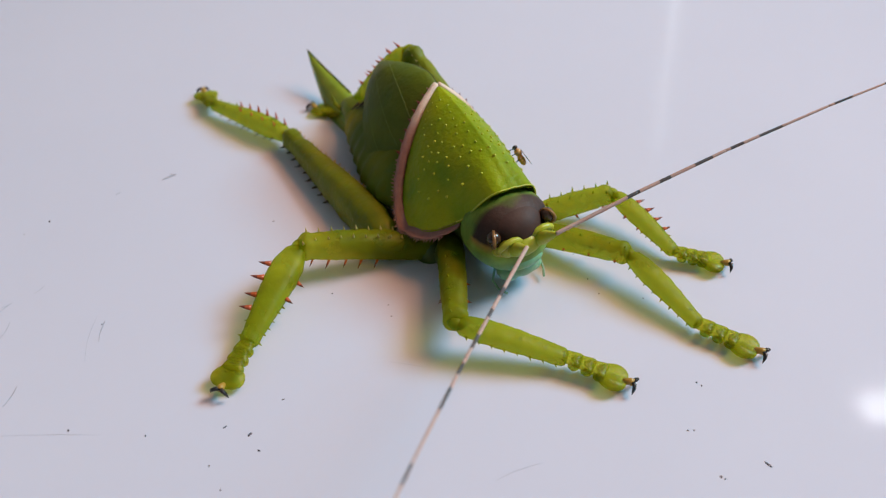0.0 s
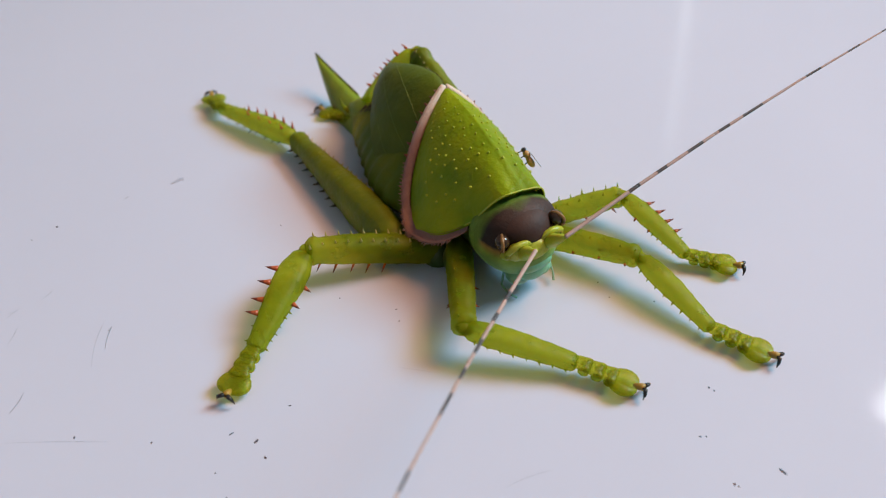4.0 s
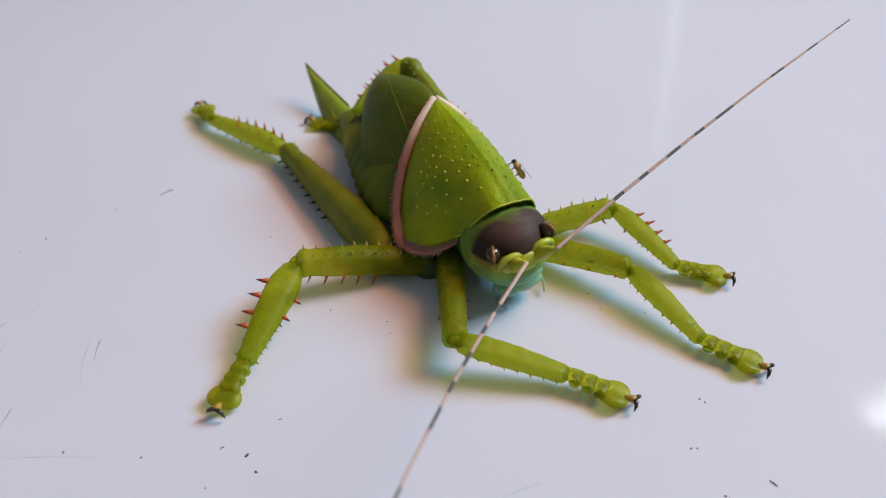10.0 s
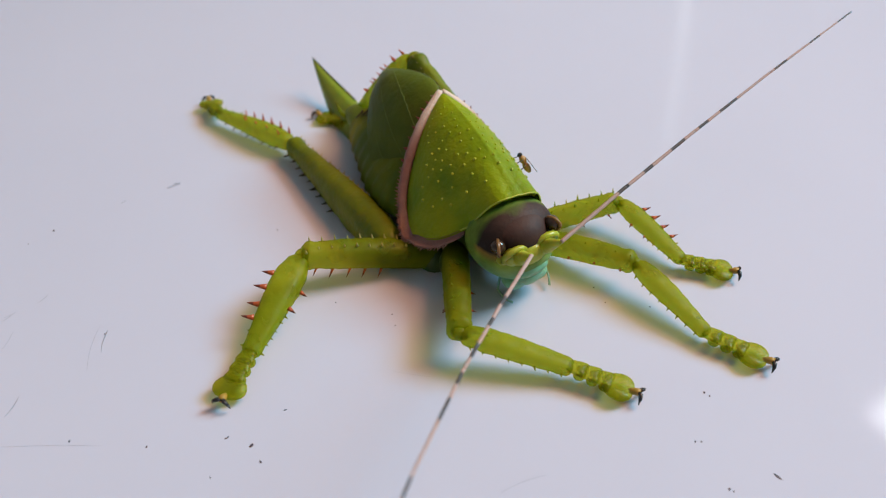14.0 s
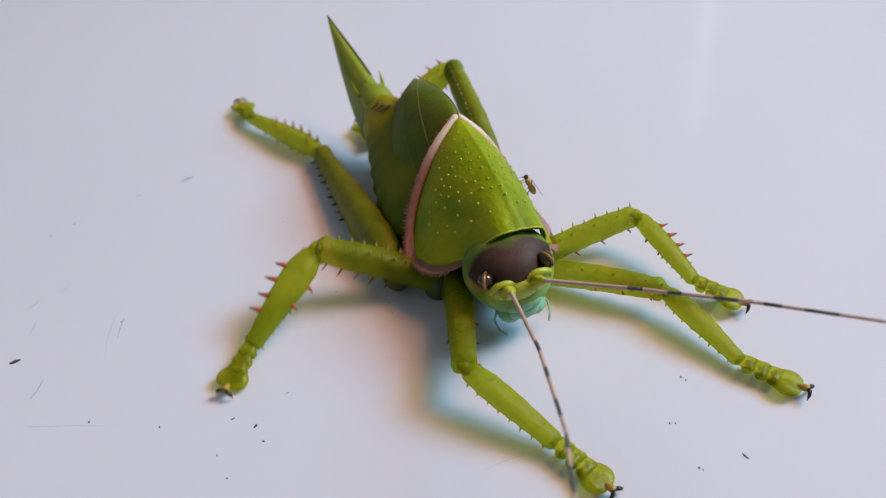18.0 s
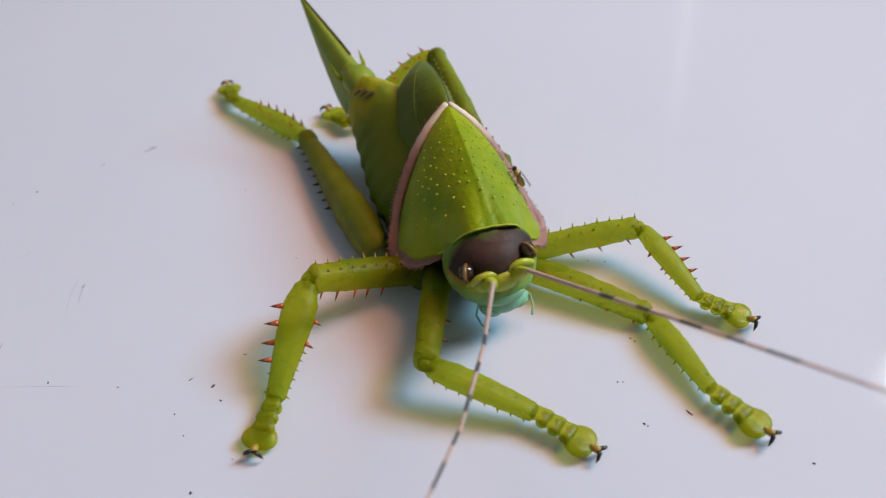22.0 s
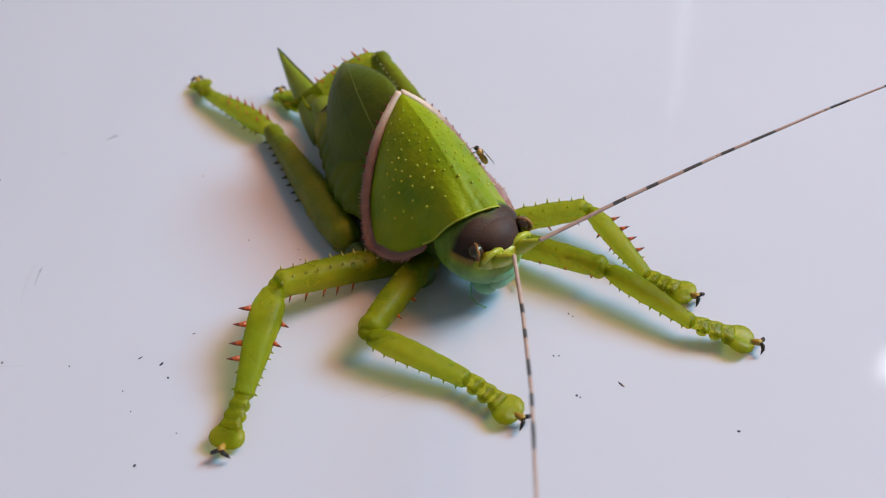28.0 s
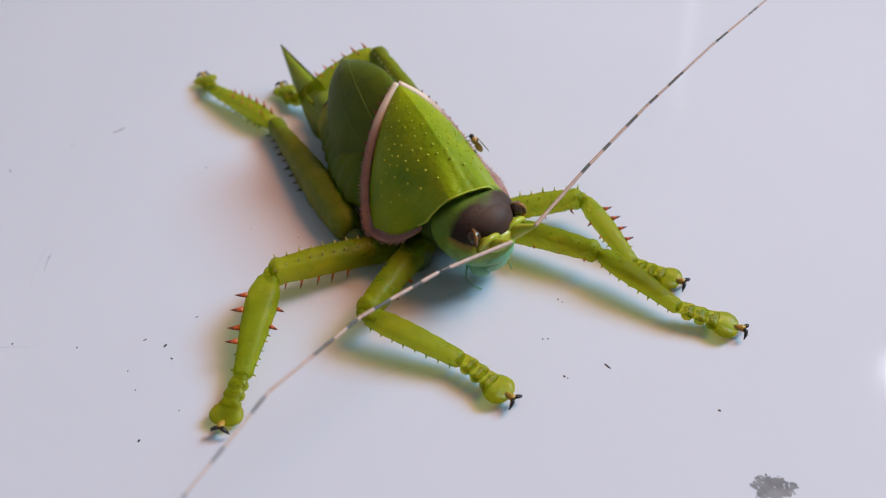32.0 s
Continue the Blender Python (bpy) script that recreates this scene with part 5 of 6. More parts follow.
    walk(abdomen, [
    (0, pose(0.00000, -0.01030, 0.00857, 3.26, -1.98, 6.94)),
    (17, pose(0.00000, -0.01030, 0.00857, 3.26, -1.98, 6.94)),
    (17.5, pose(0.00000, -0.01030, 0.00857, -12.55, 6.75, 1.31)),
    (18, pose(0.00000, -0.01030, 0.00857, -11.91, 6.46, 9.88)),
    (18.5, pose(0.00000, -0.01030, 0.00857, -2.50, -1.13, 0.26)),
    (19, pose(0.00000, -0.01030, 0.00857, -15.59, -8.09, -2.39)),
    (19.5, pose(0.00000, -0.01030, 0.00857, -14.87, -13.26, -2.97)),
    (20, pose(0.00000, -0.01030, 0.00857, -16.02, -10.95, 4.87)),
    (20.5, pose(0.00000, -0.01030, 0.00857, -14.24, -12.58, 10.00)),
    (21, pose(0.00000, -0.01030, 0.00857, -18.58, 2.63, 14.71)),
    (21.5, pose(0.00000, -0.01030, 0.00857, -8.19, 8.52, 15.21)),
    (22, pose(0.00000, -0.01030, 0.00857, -15.43, 8.56, 20.24)),
    (22.5, pose(0.00000, -0.01030, 0.00857, -8.39, -0.14, 12.63)),
    (23, pose(0.00000, -0.01030, 0.00857, -12.43, -12.60, 7.59)),
    (23.5, pose(0.00000, -0.01030, 0.00857, -11.53, -12.86, 4.29)),
    (24, pose(0.00000, -0.01030, 0.00857, 1.26, -2.04, 4.84)),
    (24.5, pose(0.00000, -0.01030, 0.00857, 3.84, -1.77, 6.37)),
    (25, pose(0.00000, -0.01030, 0.00857, 4.09, -6.74, 5.73)),
    (25.5, pose(0.00000, -0.01030, 0.00857, 4.23, -9.85, 3.02)),
    (27.5, pose(0.00000, -0.01030, 0.00857, 6.89, -5.89, 6.33)),
    (28, pose(0.00000, -0.01030, 0.00857, 6.89, -5.89, 6.33)),
    (29, pose(0.00000, -0.01030, 0.00857, 8.65, -6.10, 6.44)),
    (31, pose(0.00000, -0.01030, 0.00857, 3.14, -4.43, 7.98)),
    (32, pose(0.00000, -0.01030, 0.00857, 3.79, -4.43, 8.17)),
    ])
    for code, rows in leg_rows.items():
        femur, tibia, tarsus, length, shin = LEG_PARTS[code]
        hip = Vector(HIPS.get(code, HIPS[code[1]]))
        if code[0] == "L":
            hip.x = -hip.x
        f_rows, t_rows, s_rows = [], [], []
        for t, (knee, ankle, claw) in rows:
            m = along(hip, knee)
            f_rows.append((t, Matrix.Translation(Vector(knee) * MM - m.to_3x3() @ Vector((0, length * MM, 0))) @ m.to_3x3().to_4x4()))
            t_rows.append((t, along(knee, ankle)))
            knee_at, run = Vector(knee), (Vector(ankle) - Vector(knee)).normalized()
            s_rows.append((t, along(knee_at + run * shin, claw)))
        walk(femur, f_rows)
        walk(tibia, t_rows)
        walk(tarsus, s_rows)
    walk(FEELERS["R"][0], [
        (0, pose(0.00273, 0.01831, 0.01248, 6.86, 3.18, -47.16)),
        (1, pose(0.00273, 0.01831, 0.01248, 6.84, 3.15, -47.42)),
        (2, pose(0.00273, 0.01831, 0.01248, 6.80, 3.09, -48.15)),
        (6, pose(0.00273, 0.01831, 0.01248, 6.78, 3.05, -48.59)),
        (9, pose(0.00273, 0.01831, 0.01248, 6.75, 2.99, -49.23)),
        (13, pose(0.00273, 0.01831, 0.01248, 6.69, 2.89, -50.30)),
        (14, pose(0.00273, 0.01831, 0.01248, 6.78, 3.04, -48.64)),
        (17, pose(0.00273, 0.01831, 0.01248, 6.88, 3.22, -46.73)),
        (17.5, pose(0.00323, 0.01770, 0.01365, 10.65, 9.92, 1.09)),
        (18, pose(0.00469, 0.01777, 0.01245, 8.89, 7.79, -9.58)),
        (18.5, pose(0.00221, 0.01802, 0.01344, 9.70, 5.64, -9.48)),
        (19, pose(0.00016, 0.01813, 0.01360, 10.92, 6.72, -0.50)),
        (19.5, pose(0.00065, 0.01758, 0.01463, 14.17, 6.73, 5.70)),
        (20, pose(0.00037, 0.01764, 0.01455, 10.09, 6.23, -19.43)),
        (20.5, pose(0.00022, 0.01774, 0.01437, 10.28, 3.42, -49.41)),
        (21, pose(0.00173, 0.01810, 0.01341, 9.86, 3.82, -17.12)),
        (21.5, pose(0.00144, 0.01854, 0.01241, 5.92, 2.64, -32.56)),
        (22, pose(0.00223, 0.01788, 0.01373, 9.82, 2.04, -21.28)),
        (22.5, pose(0.00482, 0.01676, 0.01443, 4.63, 1.74, -58.60)),
        (23, pose(0.00325, 0.01705, 0.01485, 15.56, 6.87, 22.54)),
        (23.5, pose(-0.00049, 0.01801, 0.01383, 13.82, 8.14, 6.83)),
        (24, pose(0.00048, 0.01796, 0.01394, 16.07, 6.20, 28.51)),
        (24.5, pose(0.00116, 0.01778, 0.01420, 15.52, 3.53, 16.46)),
        (25, pose(0.00123, 0.01662, 0.01606, 16.03, -0.86, 63.87)),
        (25.5, pose(-0.00126, 0.01778, 0.01418, 15.75, 3.58, 11.75)),
        (27.5, pose(-0.00076, 0.01778, 0.01427, 14.08, 3.56, -24.87)),
        (28, pose(-0.00076, 0.01778, 0.01427, 13.98, 3.61, -26.42)),
        (29, pose(-0.00153, 0.01764, 0.01439, 14.31, 4.77, -42.52)),
        (30, pose(-0.00173, 0.01841, 0.01266, 10.45, 1.51, -47.31)),
        (31, pose(-0.00173, 0.01841, 0.01266, 10.31, 1.35, -52.87)),
        (32, pose(-0.00173, 0.01841, 0.01266, 9.90, 0.53, -77.19)),
    ])
    walk(FEELERS["R"][1], [
        (0, pose(0.01152, 0.02636, 0.01391, 6.89, 3.23, -46.62)),
        (1, pose(0.01155, 0.02632, 0.01391, 6.90, 3.25, -46.38)),
        (2, pose(0.01165, 0.02621, 0.01390, 6.84, 3.14, -47.53)),
        (6, pose(0.01171, 0.02614, 0.01390, 6.82, 3.12, -47.79)),
        (9, pose(0.01180, 0.02604, 0.01389, 6.81, 3.11, -47.92)),
        (13, pose(0.01194, 0.02587, 0.01388, 6.79, 3.06, -48.42)),
        (14, pose(0.01172, 0.02613, 0.01390, 6.86, 3.19, -47.05)),
        (17, pose(0.01146, 0.02642, 0.01392, 6.84, 3.15, -47.42)),
        (17.5, pose(0.00338, 0.02950, 0.01583, 9.98, 9.81, -2.84)),
        (18, pose(0.00691, 0.02942, 0.01429, 8.14, 7.45, -15.20)),
        (18.5, pose(0.00436, 0.02965, 0.01545, 9.48, 5.54, -11.69)),
        (19, pose(0.00053, 0.02991, 0.01586, 10.55, 6.65, -3.74)),
        (19.5, pose(-0.00016, 0.02920, 0.01755, 13.85, 6.83, 2.99)),
        (20, pose(0.00452, 0.02871, 0.01664, 9.71, 6.10, -22.94)),
        (20.5, pose(0.00927, 0.02533, 0.01651, 10.38, 3.47, -47.86)),
        (21, pose(0.00534, 0.02936, 0.01546, 9.68, 3.71, -19.88)),
        (21.5, pose(0.00791, 0.02857, 0.01365, 5.88, 2.52, -33.62)),
        (22, pose(0.00659, 0.02887, 0.01577, 9.66, 1.86, -25.86)),
        (22.5, pose(0.01505, 0.02297, 0.01540, 4.88, 2.60, -51.82)),
        (23, pose(-0.00083, 0.02787, 0.01804, 15.02, 7.12, 18.10)),
        (23.5, pose(-0.00147, 0.02963, 0.01667, 13.44, 8.22, 4.19)),
        (24, pose(-0.00470, 0.02826, 0.01725, 15.58, 6.50, 24.07)),
        (24.5, pose(-0.00192, 0.02893, 0.01740, 15.17, 3.85, 10.98)),
        (25, pose(-0.00915, 0.02166, 0.01937, 16.02, 0.92, 38.92)),
        (25.5, pose(-0.00341, 0.02913, 0.01744, 15.35, 3.96, 5.63)),
        (27.5, pose(0.00430, 0.02826, 0.01718, 14.12, 3.53, -24.20)),
        (28, pose(0.00458, 0.02812, 0.01716, 13.89, 3.66, -27.90)),
        (29, pose(0.00651, 0.02605, 0.01734, 14.39, 4.74, -41.57)),
        (30, pose(0.00699, 0.02637, 0.01484, 10.53, 1.59, -44.21)),
        (31, pose(0.00772, 0.02550, 0.01481, 10.34, 1.39, -51.35)),
        (32, pose(0.00981, 0.02102, 0.01473, 10.00, 0.83, -68.74)),
    ])
    walk(FEELERS["R"][2], [
        (0, pose(0.02096, 0.03516, 0.01547, 6.94, 3.30, -45.77)),
        (1, pose(0.02096, 0.03516, 0.01547, 7.00, 3.40, -44.65)),
        (2, pose(0.02123, 0.03486, 0.01545, 6.90, 3.24, -46.47)),
        (6, pose(0.02133, 0.03475, 0.01544, 6.89, 3.24, -46.51)),
        (9, pose(0.02144, 0.03463, 0.01543, 6.92, 3.28, -45.96)),
        (13, pose(0.02165, 0.03438, 0.01541, 6.95, 3.33, -45.46)),
        (14, pose(0.02123, 0.03486, 0.01545, 7.00, 3.41, -44.59)),
        (17, pose(0.02102, 0.03509, 0.01547, 6.78, 3.06, -48.49)),
        (17.5, pose(0.00440, 0.04227, 0.01805, 9.00, 9.56, -8.63)),
        (18, pose(0.01051, 0.04178, 0.01612, 7.20, 6.88, -22.73)),
        (18.5, pose(0.00716, 0.04217, 0.01758, 9.18, 5.40, -14.90)),
        (19, pose(0.00164, 0.04264, 0.01822, 9.98, 6.50, -8.70)),
        (19.5, pose(-0.00045, 0.04182, 0.02064, 13.36, 6.94, -1.09)),
        (20, pose(0.00973, 0.04042, 0.01882, 9.19, 5.88, -27.90)),
        (20.5, pose(0.01885, 0.03380, 0.01885, 10.52, 3.53, -45.45)),
        (21, pose(0.00983, 0.04136, 0.01764, 9.52, 3.61, -22.42)),
        (21.5, pose(0.01512, 0.03931, 0.01498, 5.81, 2.35, -35.22)),
        (22, pose(0.01224, 0.04037, 0.01796, 9.45, 1.55, -32.94)),
        (22.5, pose(0.02526, 0.03094, 0.01650, 5.31, 3.57, -43.84)),
        (23, pose(-0.00433, 0.03994, 0.02139, 14.24, 7.40, 11.93)),
        (23.5, pose(-0.00196, 0.04227, 0.01966, 12.88, 8.30, 0.25)),
        (24, pose(-0.00945, 0.03985, 0.02071, 14.82, 6.86, 17.54)),
        (24.5, pose(-0.00409, 0.04129, 0.02080, 14.63, 4.24, 3.29)),
        (25, pose(-0.01695, 0.03141, 0.02296, 15.09, 2.73, 10.40)),
        (25.5, pose(-0.00440, 0.04163, 0.02087, 14.68, 4.44, -3.54)),
        (27.5, pose(0.00965, 0.03968, 0.02035, 14.19, 3.49, -23.09)),
        (28, pose(0.01066, 0.03918, 0.02028, 13.74, 3.74, -30.29)),
        (29, pose(0.01506, 0.03529, 0.02056, 14.52, 4.67, -40.01)),
        (30, pose(0.01595, 0.03549, 0.01721, 10.67, 1.70, -39.48)),
        (31, pose(0.01774, 0.03344, 0.01714, 10.40, 1.46, -49.07)),
        (32, pose(0.02175, 0.02563, 0.01698, 10.18, 1.17, -58.68)),
    ])
    walk(FEELERS["R"][3], [
        (0, pose(0.03170, 0.04547, 0.01728, 6.99, 3.39, -44.75)),
        (1, pose(0.03150, 0.04567, 0.01730, 7.10, 3.55, -42.94)),
        (2, pose(0.03210, 0.04504, 0.01725, 6.97, 3.35, -45.19)),
        (6, pose(0.03220, 0.04492, 0.01724, 6.97, 3.36, -45.12)),
        (9, pose(0.03221, 0.04491, 0.01724, 7.05, 3.46, -43.90)),
        (13, pose(0.03234, 0.04475, 0.01723, 7.11, 3.56, -42.79)),
        (14, pose(0.03175, 0.04539, 0.01727, 7.15, 3.61, -42.24)),
        (17, pose(0.03223, 0.04489, 0.01724, 6.71, 2.93, -49.83)),
        (17.5, pose(0.00701, 0.05686, 0.02037, 8.36, 9.33, -12.54)),
        (18, pose(0.01647, 0.05541, 0.01798, 7.02, 6.76, -24.24)),
        (18.5, pose(0.01118, 0.05642, 0.01996, 9.08, 5.34, -15.98)),
        (19, pose(0.00416, 0.05720, 0.02080, 9.64, 6.38, -11.72)),
        (19.5, pose(0.00025, 0.05640, 0.02408, 13.02, 7.00, -3.87)),
        (20, pose(0.01687, 0.05339, 0.02120, 8.94, 5.76, -30.42)),
        (20.5, pose(0.02947, 0.04403, 0.02158, 10.61, 3.57, -44.12)),
        (21, pose(0.01562, 0.05498, 0.02012, 9.52, 3.60, -22.50)),
        (21.5, pose(0.02377, 0.05146, 0.01649, 5.78, 2.29, -35.79)),
        (22, pose(0.02034, 0.05275, 0.02042, 9.41, 1.48, -34.67)),
        (22.5, pose(0.03567, 0.04165, 0.01789, 5.44, 3.80, -41.80)),
        (23, pose(-0.00687, 0.05426, 0.02505, 13.32, 7.62, 4.87)),
        (23.5, pose(-0.00154, 0.05689, 0.02297, 12.25, 8.34, -4.12)),
        (24, pose(-0.01338, 0.05382, 0.02452, 14.37, 7.03, 13.78)),
        (24.5, pose(-0.00464, 0.05580, 0.02457, 13.92, 4.60, -5.82)),
        (25, pose(-0.01938, 0.04569, 0.02686, 14.05, 3.58, -8.27)),
        (25.5, pose(-0.00321, 0.05609, 0.02466, 13.83, 4.85, -13.92)),
        (27.5, pose(0.01555, 0.05297, 0.02402, 14.23, 3.47, -22.49)),
        (28, pose(0.01821, 0.05165, 0.02383, 13.64, 3.78, -31.68)),
        (29, pose(0.02464, 0.04621, 0.02431, 14.62, 4.61, -38.73)),
        (30, pose(0.02538, 0.04681, 0.01999, 10.79, 1.79, -35.47)),
        (31, pose(0.02893, 0.04305, 0.01985, 10.47, 1.53, -46.53)),
        (32, pose(0.03439, 0.03325, 0.01964, 10.48, 1.54, -46.21)),
    ])
    walk(FEELERS["L"][0], [
        (0, pose(-0.00164, 0.01817, 0.01327, 19.82, 1.61, 85.78)),
        (1, pose(-0.00164, 0.01817, 0.01327, 19.86, 1.49, 87.00)),
        (2, pose(-0.00164, 0.01817, 0.01327, 20.03, 0.32, 98.20)),
        (3, pose(-0.00164, 0.01817, 0.01327, 20.01, 0.60, 95.55)),
        (6, pose(-0.00164, 0.01817, 0.01327, 20.03, 0.34, 97.97)),
        (7, pose(-0.00164, 0.01817, 0.01327, 20.02, 0.49, 96.63)),
        (8, pose(-0.00164, 0.01817, 0.01327, 20.03, 0.38, 97.66)),
        (9, pose(-0.00164, 0.01817, 0.01327, 20.04, -0.06, 101.76)),
        (13, pose(-0.00164, 0.01817, 0.01327, 20.04, 0.04, 100.82)),
        (17, pose(-0.00164, 0.01817, 0.01327, 19.96, -0.98, 110.51)),
        (17.5, pose(-0.00114, 0.01767, 0.01442, 21.92, 6.15, 61.28)),
        (18, pose(0.00042, 0.01810, 0.01364, 18.34, 7.18, 43.53)),
        (18.5, pose(-0.00221, 0.01786, 0.01378, 17.50, 4.98, 47.92)),
        (19, pose(-0.00416, 0.01723, 0.01404, 20.56, 1.79, 83.39)),
        (19.5, pose(-0.00373, 0.01694, 0.01480, 19.43, 4.54, 37.98)),
        (20, pose(-0.00400, 0.01692, 0.01468, 19.72, 3.13, 59.02)),
        (20.5, pose(-0.00417, 0.01708, 0.01430, 17.34, 1.88, 37.95)),
        (21, pose(-0.00266, 0.01770, 0.01393, 16.19, 3.79, 42.23)),
        (21.5, pose(-0.00297, 0.01817, 0.01272, 16.25, 6.23, 54.00)),
        (22, pose(-0.00212, 0.01750, 0.01450, 14.45, 2.95, 34.39)),
        (22.5, pose(0.00048, 0.01728, 0.01515, 15.34, 7.46, 28.42)),
        (23, pose(-0.00106, 0.01677, 0.01587, 21.73, -0.07, 85.55)),
        (23.5, pose(-0.00483, 0.01711, 0.01380, 21.70, 3.22, 61.66)),
        (24, pose(-0.00389, 0.01726, 0.01415, 21.13, -2.03, 100.95)),
        (24.5, pose(-0.00324, 0.01732, 0.01439, 18.51, -2.14, 86.81)),
        (25, pose(-0.00315, 0.01601, 0.01637, 15.28, -3.92, 123.70)),
        (25.5, pose(-0.00551, 0.01652, 0.01434, 18.27, -2.94, 89.79)),
        (28, pose(-0.00509, 0.01681, 0.01416, 16.78, -3.04, 82.32)),
        (29, pose(-0.00580, 0.01646, 0.01419, 15.65, -5.04, 93.40)),
        (30, pose(-0.00597, 0.01713, 0.01269, 16.16, -0.07, 90.36)),
        (31, pose(-0.00597, 0.01713, 0.01269, 16.12, -0.41, 99.50)),
        (32, pose(-0.00597, 0.01713, 0.01269, 16.00, -0.83, 111.28)),
    ])
    walk(FEELERS["L"][1], [
        (0, pose(-0.01289, 0.01912, 0.01734, 19.76, 1.84, 83.60)),
        (1, pose(-0.01290, 0.01887, 0.01735, 19.84, 1.55, 86.39)),
        (2, pose(-0.01280, 0.01659, 0.01738, 20.02, 0.56, 95.92)),
        (3, pose(-0.01286, 0.01713, 0.01738, 20.00, 0.75, 94.13)),
        (6, pose(-0.01281, 0.01664, 0.01738, 20.01, 0.61, 95.42)),
        (7, pose(-0.01284, 0.01691, 0.01738, 20.01, 0.62, 95.32)),
        (8, pose(-0.01281, 0.01670, 0.01738, 20.02, 0.50, 96.48)),
        (9, pose(-0.01267, 0.01587, 0.01738, 20.04, 0.12, 100.10)),
        (13, pose(-0.01271, 0.01606, 0.01738, 20.04, 0.16, 99.71)),
        (17, pose(-0.01218, 0.01416, 0.01737, 20.00, -0.72, 108.02)),
        (17.5, pose(-0.01067, 0.02344, 0.01887, 21.66, 6.46, 58.95)),
        (18, pose(-0.00708, 0.02669, 0.01738, 18.07, 7.34, 41.38)),
        (18.5, pose(-0.01049, 0.02576, 0.01737, 17.31, 5.11, 45.79)),
        (19, pose(-0.01531, 0.01866, 0.01825, 20.49, 2.05, 81.14)),
        (19.5, pose(-0.01045, 0.02605, 0.01878, 19.49, 4.47, 38.74)),
        (20, pose(-0.01357, 0.02292, 0.01873, 19.58, 3.37, 56.63)),
        (20.5, pose(-0.01112, 0.02619, 0.01788, 17.28, 1.98, 36.13)),
        (21, pose(-0.01024, 0.02638, 0.01726, 16.17, 3.80, 41.85)),
        (21.5, pose(-0.01208, 0.02524, 0.01606, 16.17, 6.26, 53.22)),
        (22, pose(-0.00856, 0.02717, 0.01749, 14.43, 2.95, 33.98)),
        (22.5, pose(-0.00467, 0.02766, 0.01830, 15.16, 7.49, 27.03)),
        (23, pose(-0.01217, 0.01763, 0.02032, 21.69, 0.86, 78.68)),
        (23.5, pose(-0.01452, 0.02262, 0.01823, 21.38, 3.89, 56.56)),
        (24, pose(-0.01485, 0.01498, 0.01848, 21.22, -1.67, 98.03)),
        (24.5, pose(-0.01461, 0.01781, 0.01819, 18.59, -1.96, 84.52)),
        (25, pose(-0.01267, 0.00940, 0.01953, 15.62, -3.79, 118.68)),
        (25.5, pose(-0.01690, 0.01637, 0.01810, 18.36, -2.80, 87.96)),
        (28, pose(-0.01650, 0.01816, 0.01762, 16.89, -2.94, 80.25)),
        (29, pose(-0.01732, 0.01549, 0.01741, 15.93, -4.94, 90.27)),
        (30, pose(-0.01750, 0.01705, 0.01603, 16.16, 0.06, 87.09)),
        (31, pose(-0.01734, 0.01520, 0.01602, 16.14, -0.34, 97.70)),
        (32, pose(-0.01670, 0.01290, 0.01600, 16.04, -0.73, 108.33)),
    ])
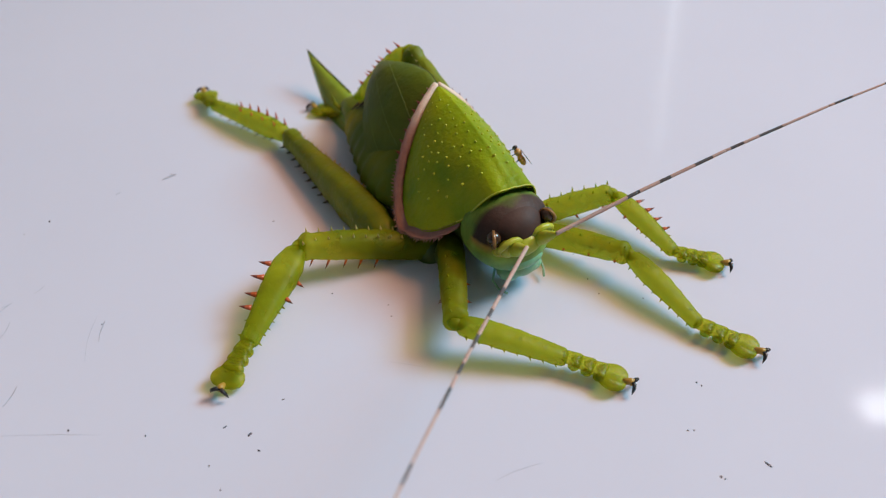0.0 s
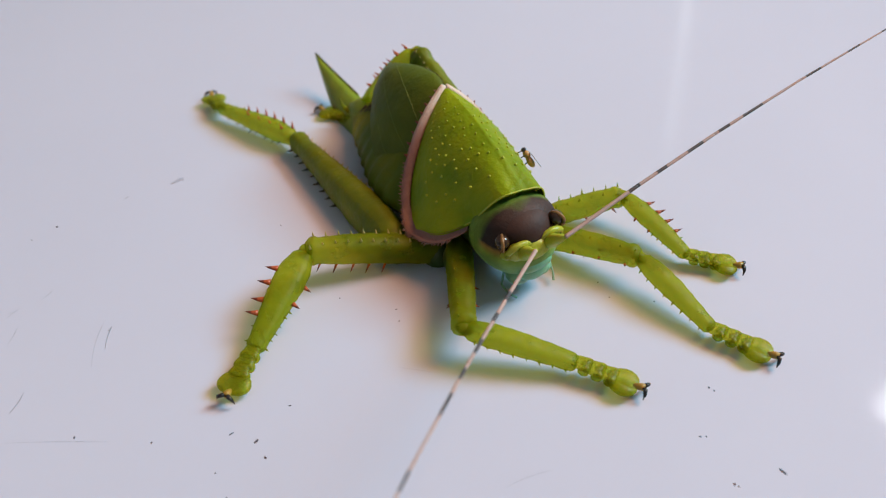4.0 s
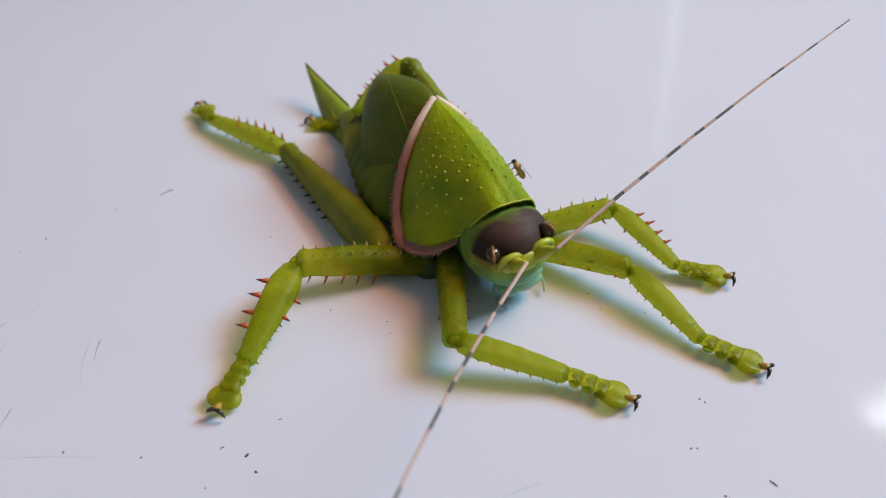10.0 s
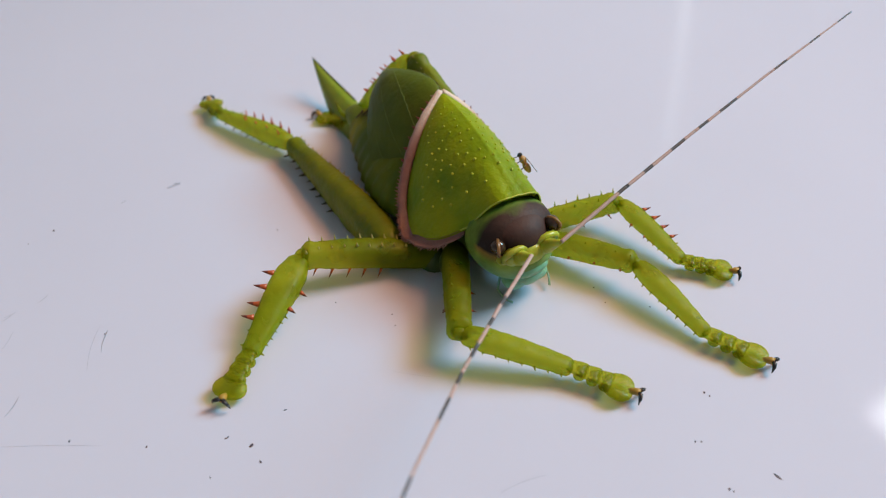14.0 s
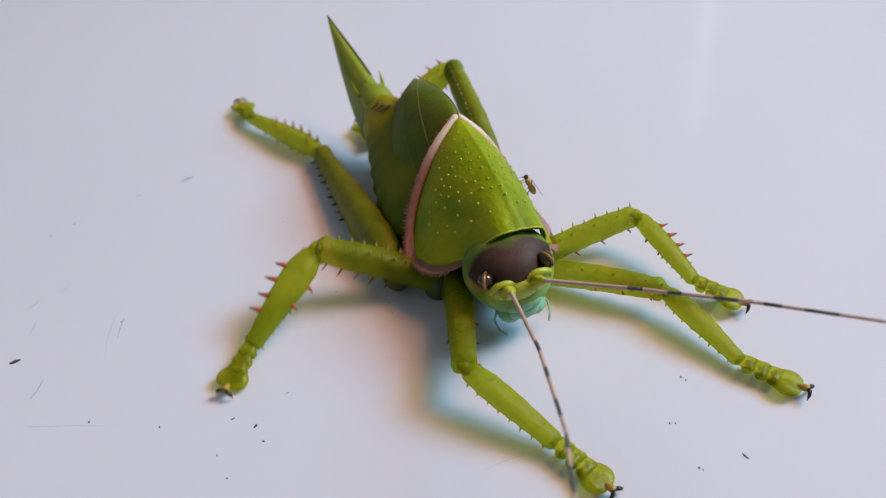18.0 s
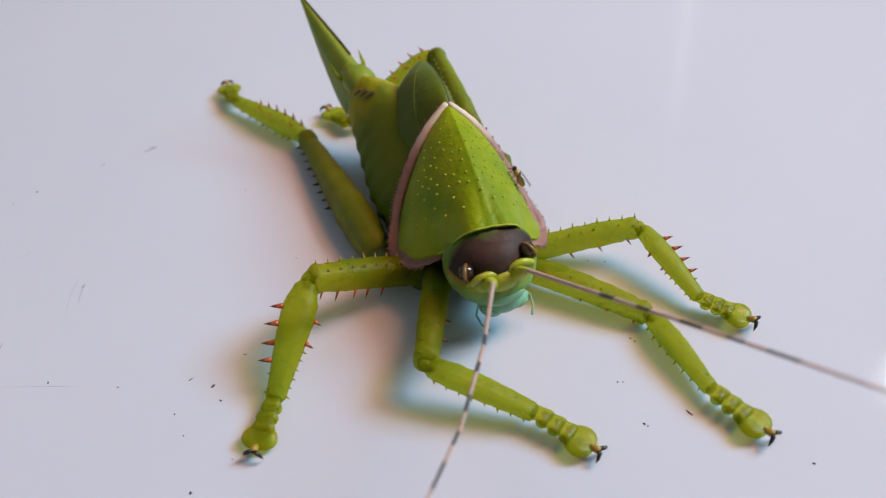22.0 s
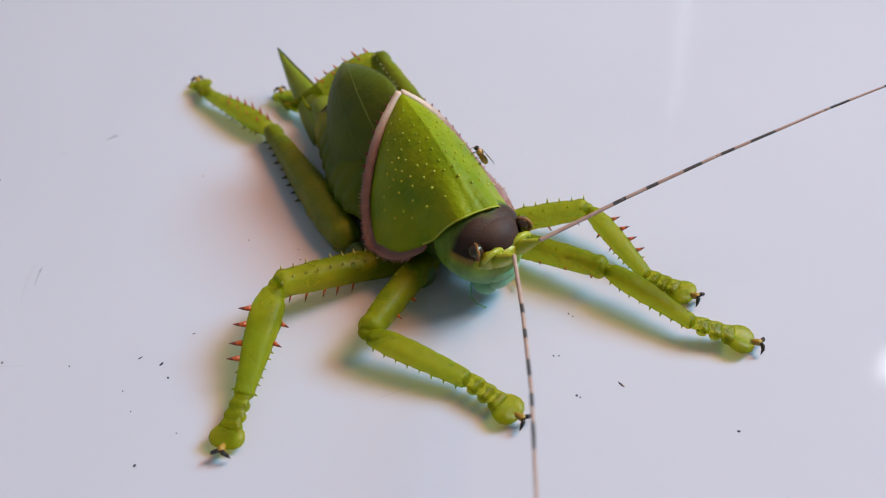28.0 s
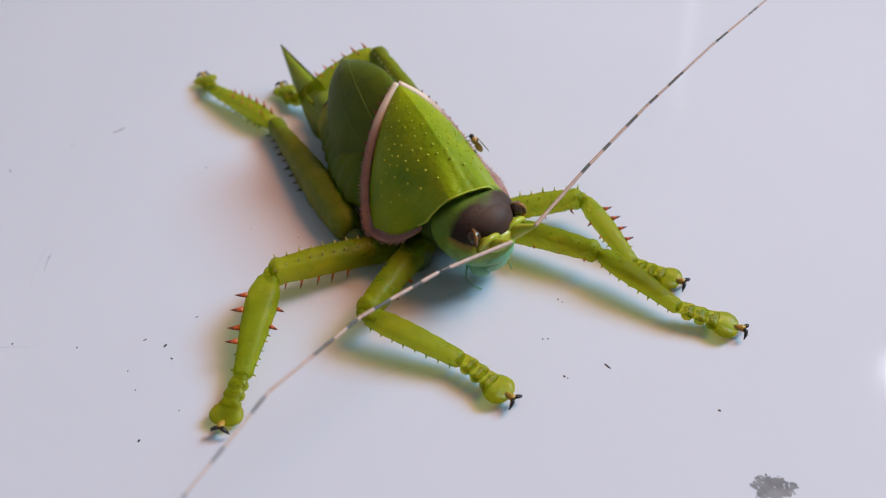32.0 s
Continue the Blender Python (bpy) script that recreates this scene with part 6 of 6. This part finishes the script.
    walk(FEELERS["L"][2], [
        (0, pose(-0.02503, 0.02062, 0.02173, 19.67, 2.10, 80.96)),
        (1, pose(-0.02510, 0.01976, 0.02176, 19.82, 1.62, 85.71)),
        (2, pose(-0.02495, 0.01537, 0.02183, 19.99, 0.82, 93.41)),
        (3, pose(-0.02505, 0.01630, 0.02182, 19.97, 0.92, 92.53)),
        (6, pose(-0.02497, 0.01553, 0.02183, 19.98, 0.90, 92.71)),
        (7, pose(-0.02501, 0.01582, 0.02183, 19.99, 0.77, 93.96)),
        (8, pose(-0.02495, 0.01536, 0.02183, 20.01, 0.63, 95.27)),
        (9, pose(-0.02470, 0.01374, 0.02184, 20.04, 0.29, 98.46)),
        (13, pose(-0.02475, 0.01402, 0.02184, 20.04, 0.27, 98.63)),
        (17, pose(-0.02378, 0.01032, 0.02181, 20.03, -0.41, 105.11)),
        (17.5, pose(-0.02075, 0.03013, 0.02364, 21.35, 6.81, 56.30)),
        (18, pose(-0.01486, 0.03630, 0.02138, 17.68, 7.54, 38.42)),
        (18.5, pose(-0.01915, 0.03466, 0.02122, 17.08, 5.25, 43.17)),
        (19, pose(-0.02731, 0.02069, 0.02280, 20.39, 2.33, 78.65)),
        (19.5, pose(-0.01785, 0.03582, 0.02310, 19.54, 4.40, 39.50)),
        (20, pose(-0.02366, 0.02987, 0.02308, 19.44, 3.60, 54.23)),
        (20.5, pose(-0.01833, 0.03629, 0.02174, 17.20, 2.10, 33.99)),
        (21, pose(-0.01839, 0.03584, 0.02088, 16.14, 3.82, 41.41)),
        (21.5, pose(-0.02184, 0.03303, 0.01966, 16.06, 6.29, 52.28)),
        (22, pose(-0.01546, 0.03770, 0.02072, 14.40, 2.96, 33.36)),
        (22.5, pose(-0.00997, 0.03904, 0.02167, 14.89, 7.52, 25.00)),
        (23, pose(-0.02400, 0.02007, 0.02512, 21.46, 2.03, 69.90)),
        (23.5, pose(-0.02445, 0.02956, 0.02296, 20.91, 4.68, 50.24)),
        (24, pose(-0.02683, 0.01315, 0.02318, 21.30, -1.27, 94.94)),
        (24.5, pose(-0.02689, 0.01884, 0.02234, 18.67, -1.74, 81.83)),
        (25, pose(-0.02354, 0.00319, 0.02302, 15.98, -3.62, 113.14)),
        (25.5, pose(-0.02924, 0.01661, 0.02219, 18.46, -2.64, 85.86)),
        (28, pose(-0.02879, 0.02008, 0.02139, 17.00, -2.82, 77.96)),
        (29, pose(-0.02982, 0.01513, 0.02096, 16.22, -4.82, 86.84)),
        (30, pose(-0.02997, 0.01769, 0.01965, 16.15, 0.21, 83.01)),
        (31, pose(-0.02971, 0.01351, 0.01964, 16.15, -0.27, 95.65)),
        (32, pose(-0.02855, 0.00892, 0.01959, 16.07, -0.62, 105.28)),
    ])
    walk(FEELERS["L"][3], [
        (0, pose(-0.03895, 0.02303, 0.02678, 19.57, 2.34, 78.50)),
        (1, pose(-0.03916, 0.02096, 0.02684, 19.80, 1.69, 85.04)),
        (2, pose(-0.03903, 0.01461, 0.02696, 19.94, 1.13, 90.49)),
        (3, pose(-0.03914, 0.01576, 0.02695, 19.94, 1.09, 90.85)),
        (6, pose(-0.03906, 0.01494, 0.02695, 19.92, 1.22, 89.63)),
        (7, pose(-0.03907, 0.01492, 0.02696, 19.97, 0.92, 92.48)),
        (8, pose(-0.03899, 0.01412, 0.02696, 19.99, 0.77, 93.95)),
        (9, pose(-0.03864, 0.01169, 0.02698, 20.02, 0.50, 96.53)),
        (13, pose(-0.03869, 0.01192, 0.02698, 20.03, 0.41, 97.39)),
        (17, pose(-0.03737, 0.00661, 0.02695, 20.04, -0.08, 102.02)),
        (17.5, pose(-0.03201, 0.03842, 0.02906, 21.27, 6.90, 55.56)),
        (18, pose(-0.02327, 0.04787, 0.02590, 17.54, 7.61, 37.33)),
        (18.5, pose(-0.02866, 0.04539, 0.02561, 17.02, 5.29, 42.54)),
        (19, pose(-0.04106, 0.02367, 0.02802, 20.34, 2.47, 77.42)),
        (19.5, pose(-0.02655, 0.04698, 0.02810, 19.55, 4.39, 39.56)),
        (20, pose(-0.03496, 0.03840, 0.02806, 19.41, 3.63, 53.89)),
        (20.5, pose(-0.02621, 0.04826, 0.02617, 17.19, 2.12, 33.69)),
        (21, pose(-0.02772, 0.04683, 0.02504, 16.13, 3.82, 41.33)),
        (21.5, pose(-0.03297, 0.04221, 0.02378, 16.04, 6.30, 52.06)),
        (22, pose(-0.02329, 0.04995, 0.02445, 14.38, 2.96, 32.94)),
        (22.5, pose(-0.01564, 0.05239, 0.02549, 14.67, 7.54, 23.33)),
        (23, pose(-0.03704, 0.02505, 0.03061, 21.17, 2.90, 63.12)),
        (23.5, pose(-0.03494, 0.03886, 0.02830, 20.76, 4.90, 48.43)),
        (24, pose(-0.04074, 0.01183, 0.02863, 21.37, -0.82, 91.42)),
        (24.5, pose(-0.04098, 0.02072, 0.02714, 18.75, -1.51, 79.05)),
        (25, pose(-0.03670, -0.00271, 0.02714, 16.21, -3.49, 109.51)),
        (25.5, pose(-0.04345, 0.01742, 0.02693, 18.56, -2.46, 83.60)),
        (28, pose(-0.04287, 0.02286, 0.02577, 17.11, -2.70, 75.73)),
        (29, pose(-0.04422, 0.01557, 0.02514, 16.57, -4.64, 82.56)),
        (30, pose(-0.04426, 0.01945, 0.02382, 16.13, 0.38, 78.61)),
        (31, pose(-0.04404, 0.01207, 0.02381, 16.16, -0.18, 93.43)),
        (32, pose(-0.04244, 0.00508, 0.02374, 16.10, -0.50, 102.03)),
    ])
    # the fly keeps its feet on the shield's left flank and faces the rear tip
    fly_rows = []
    for t, m in body_rows:
        u, v = (0.71, -0.47) if t <= 17 else (0.61, -0.66)
        up = shield_normal(u, v)
        ahead = shield_at(u - 0.05, v + 0.03) - shield_at(u, v)
        right = ahead.cross(up).normalized()
        turn = Matrix((right, up.cross(right), up)).transposed().to_4x4()
        fly_rows.append((t, m @ Matrix.Translation((shield_at(u, v) + up * 0.05) * MM) @ turn))
    walk(fly, fly_rows)


motions()
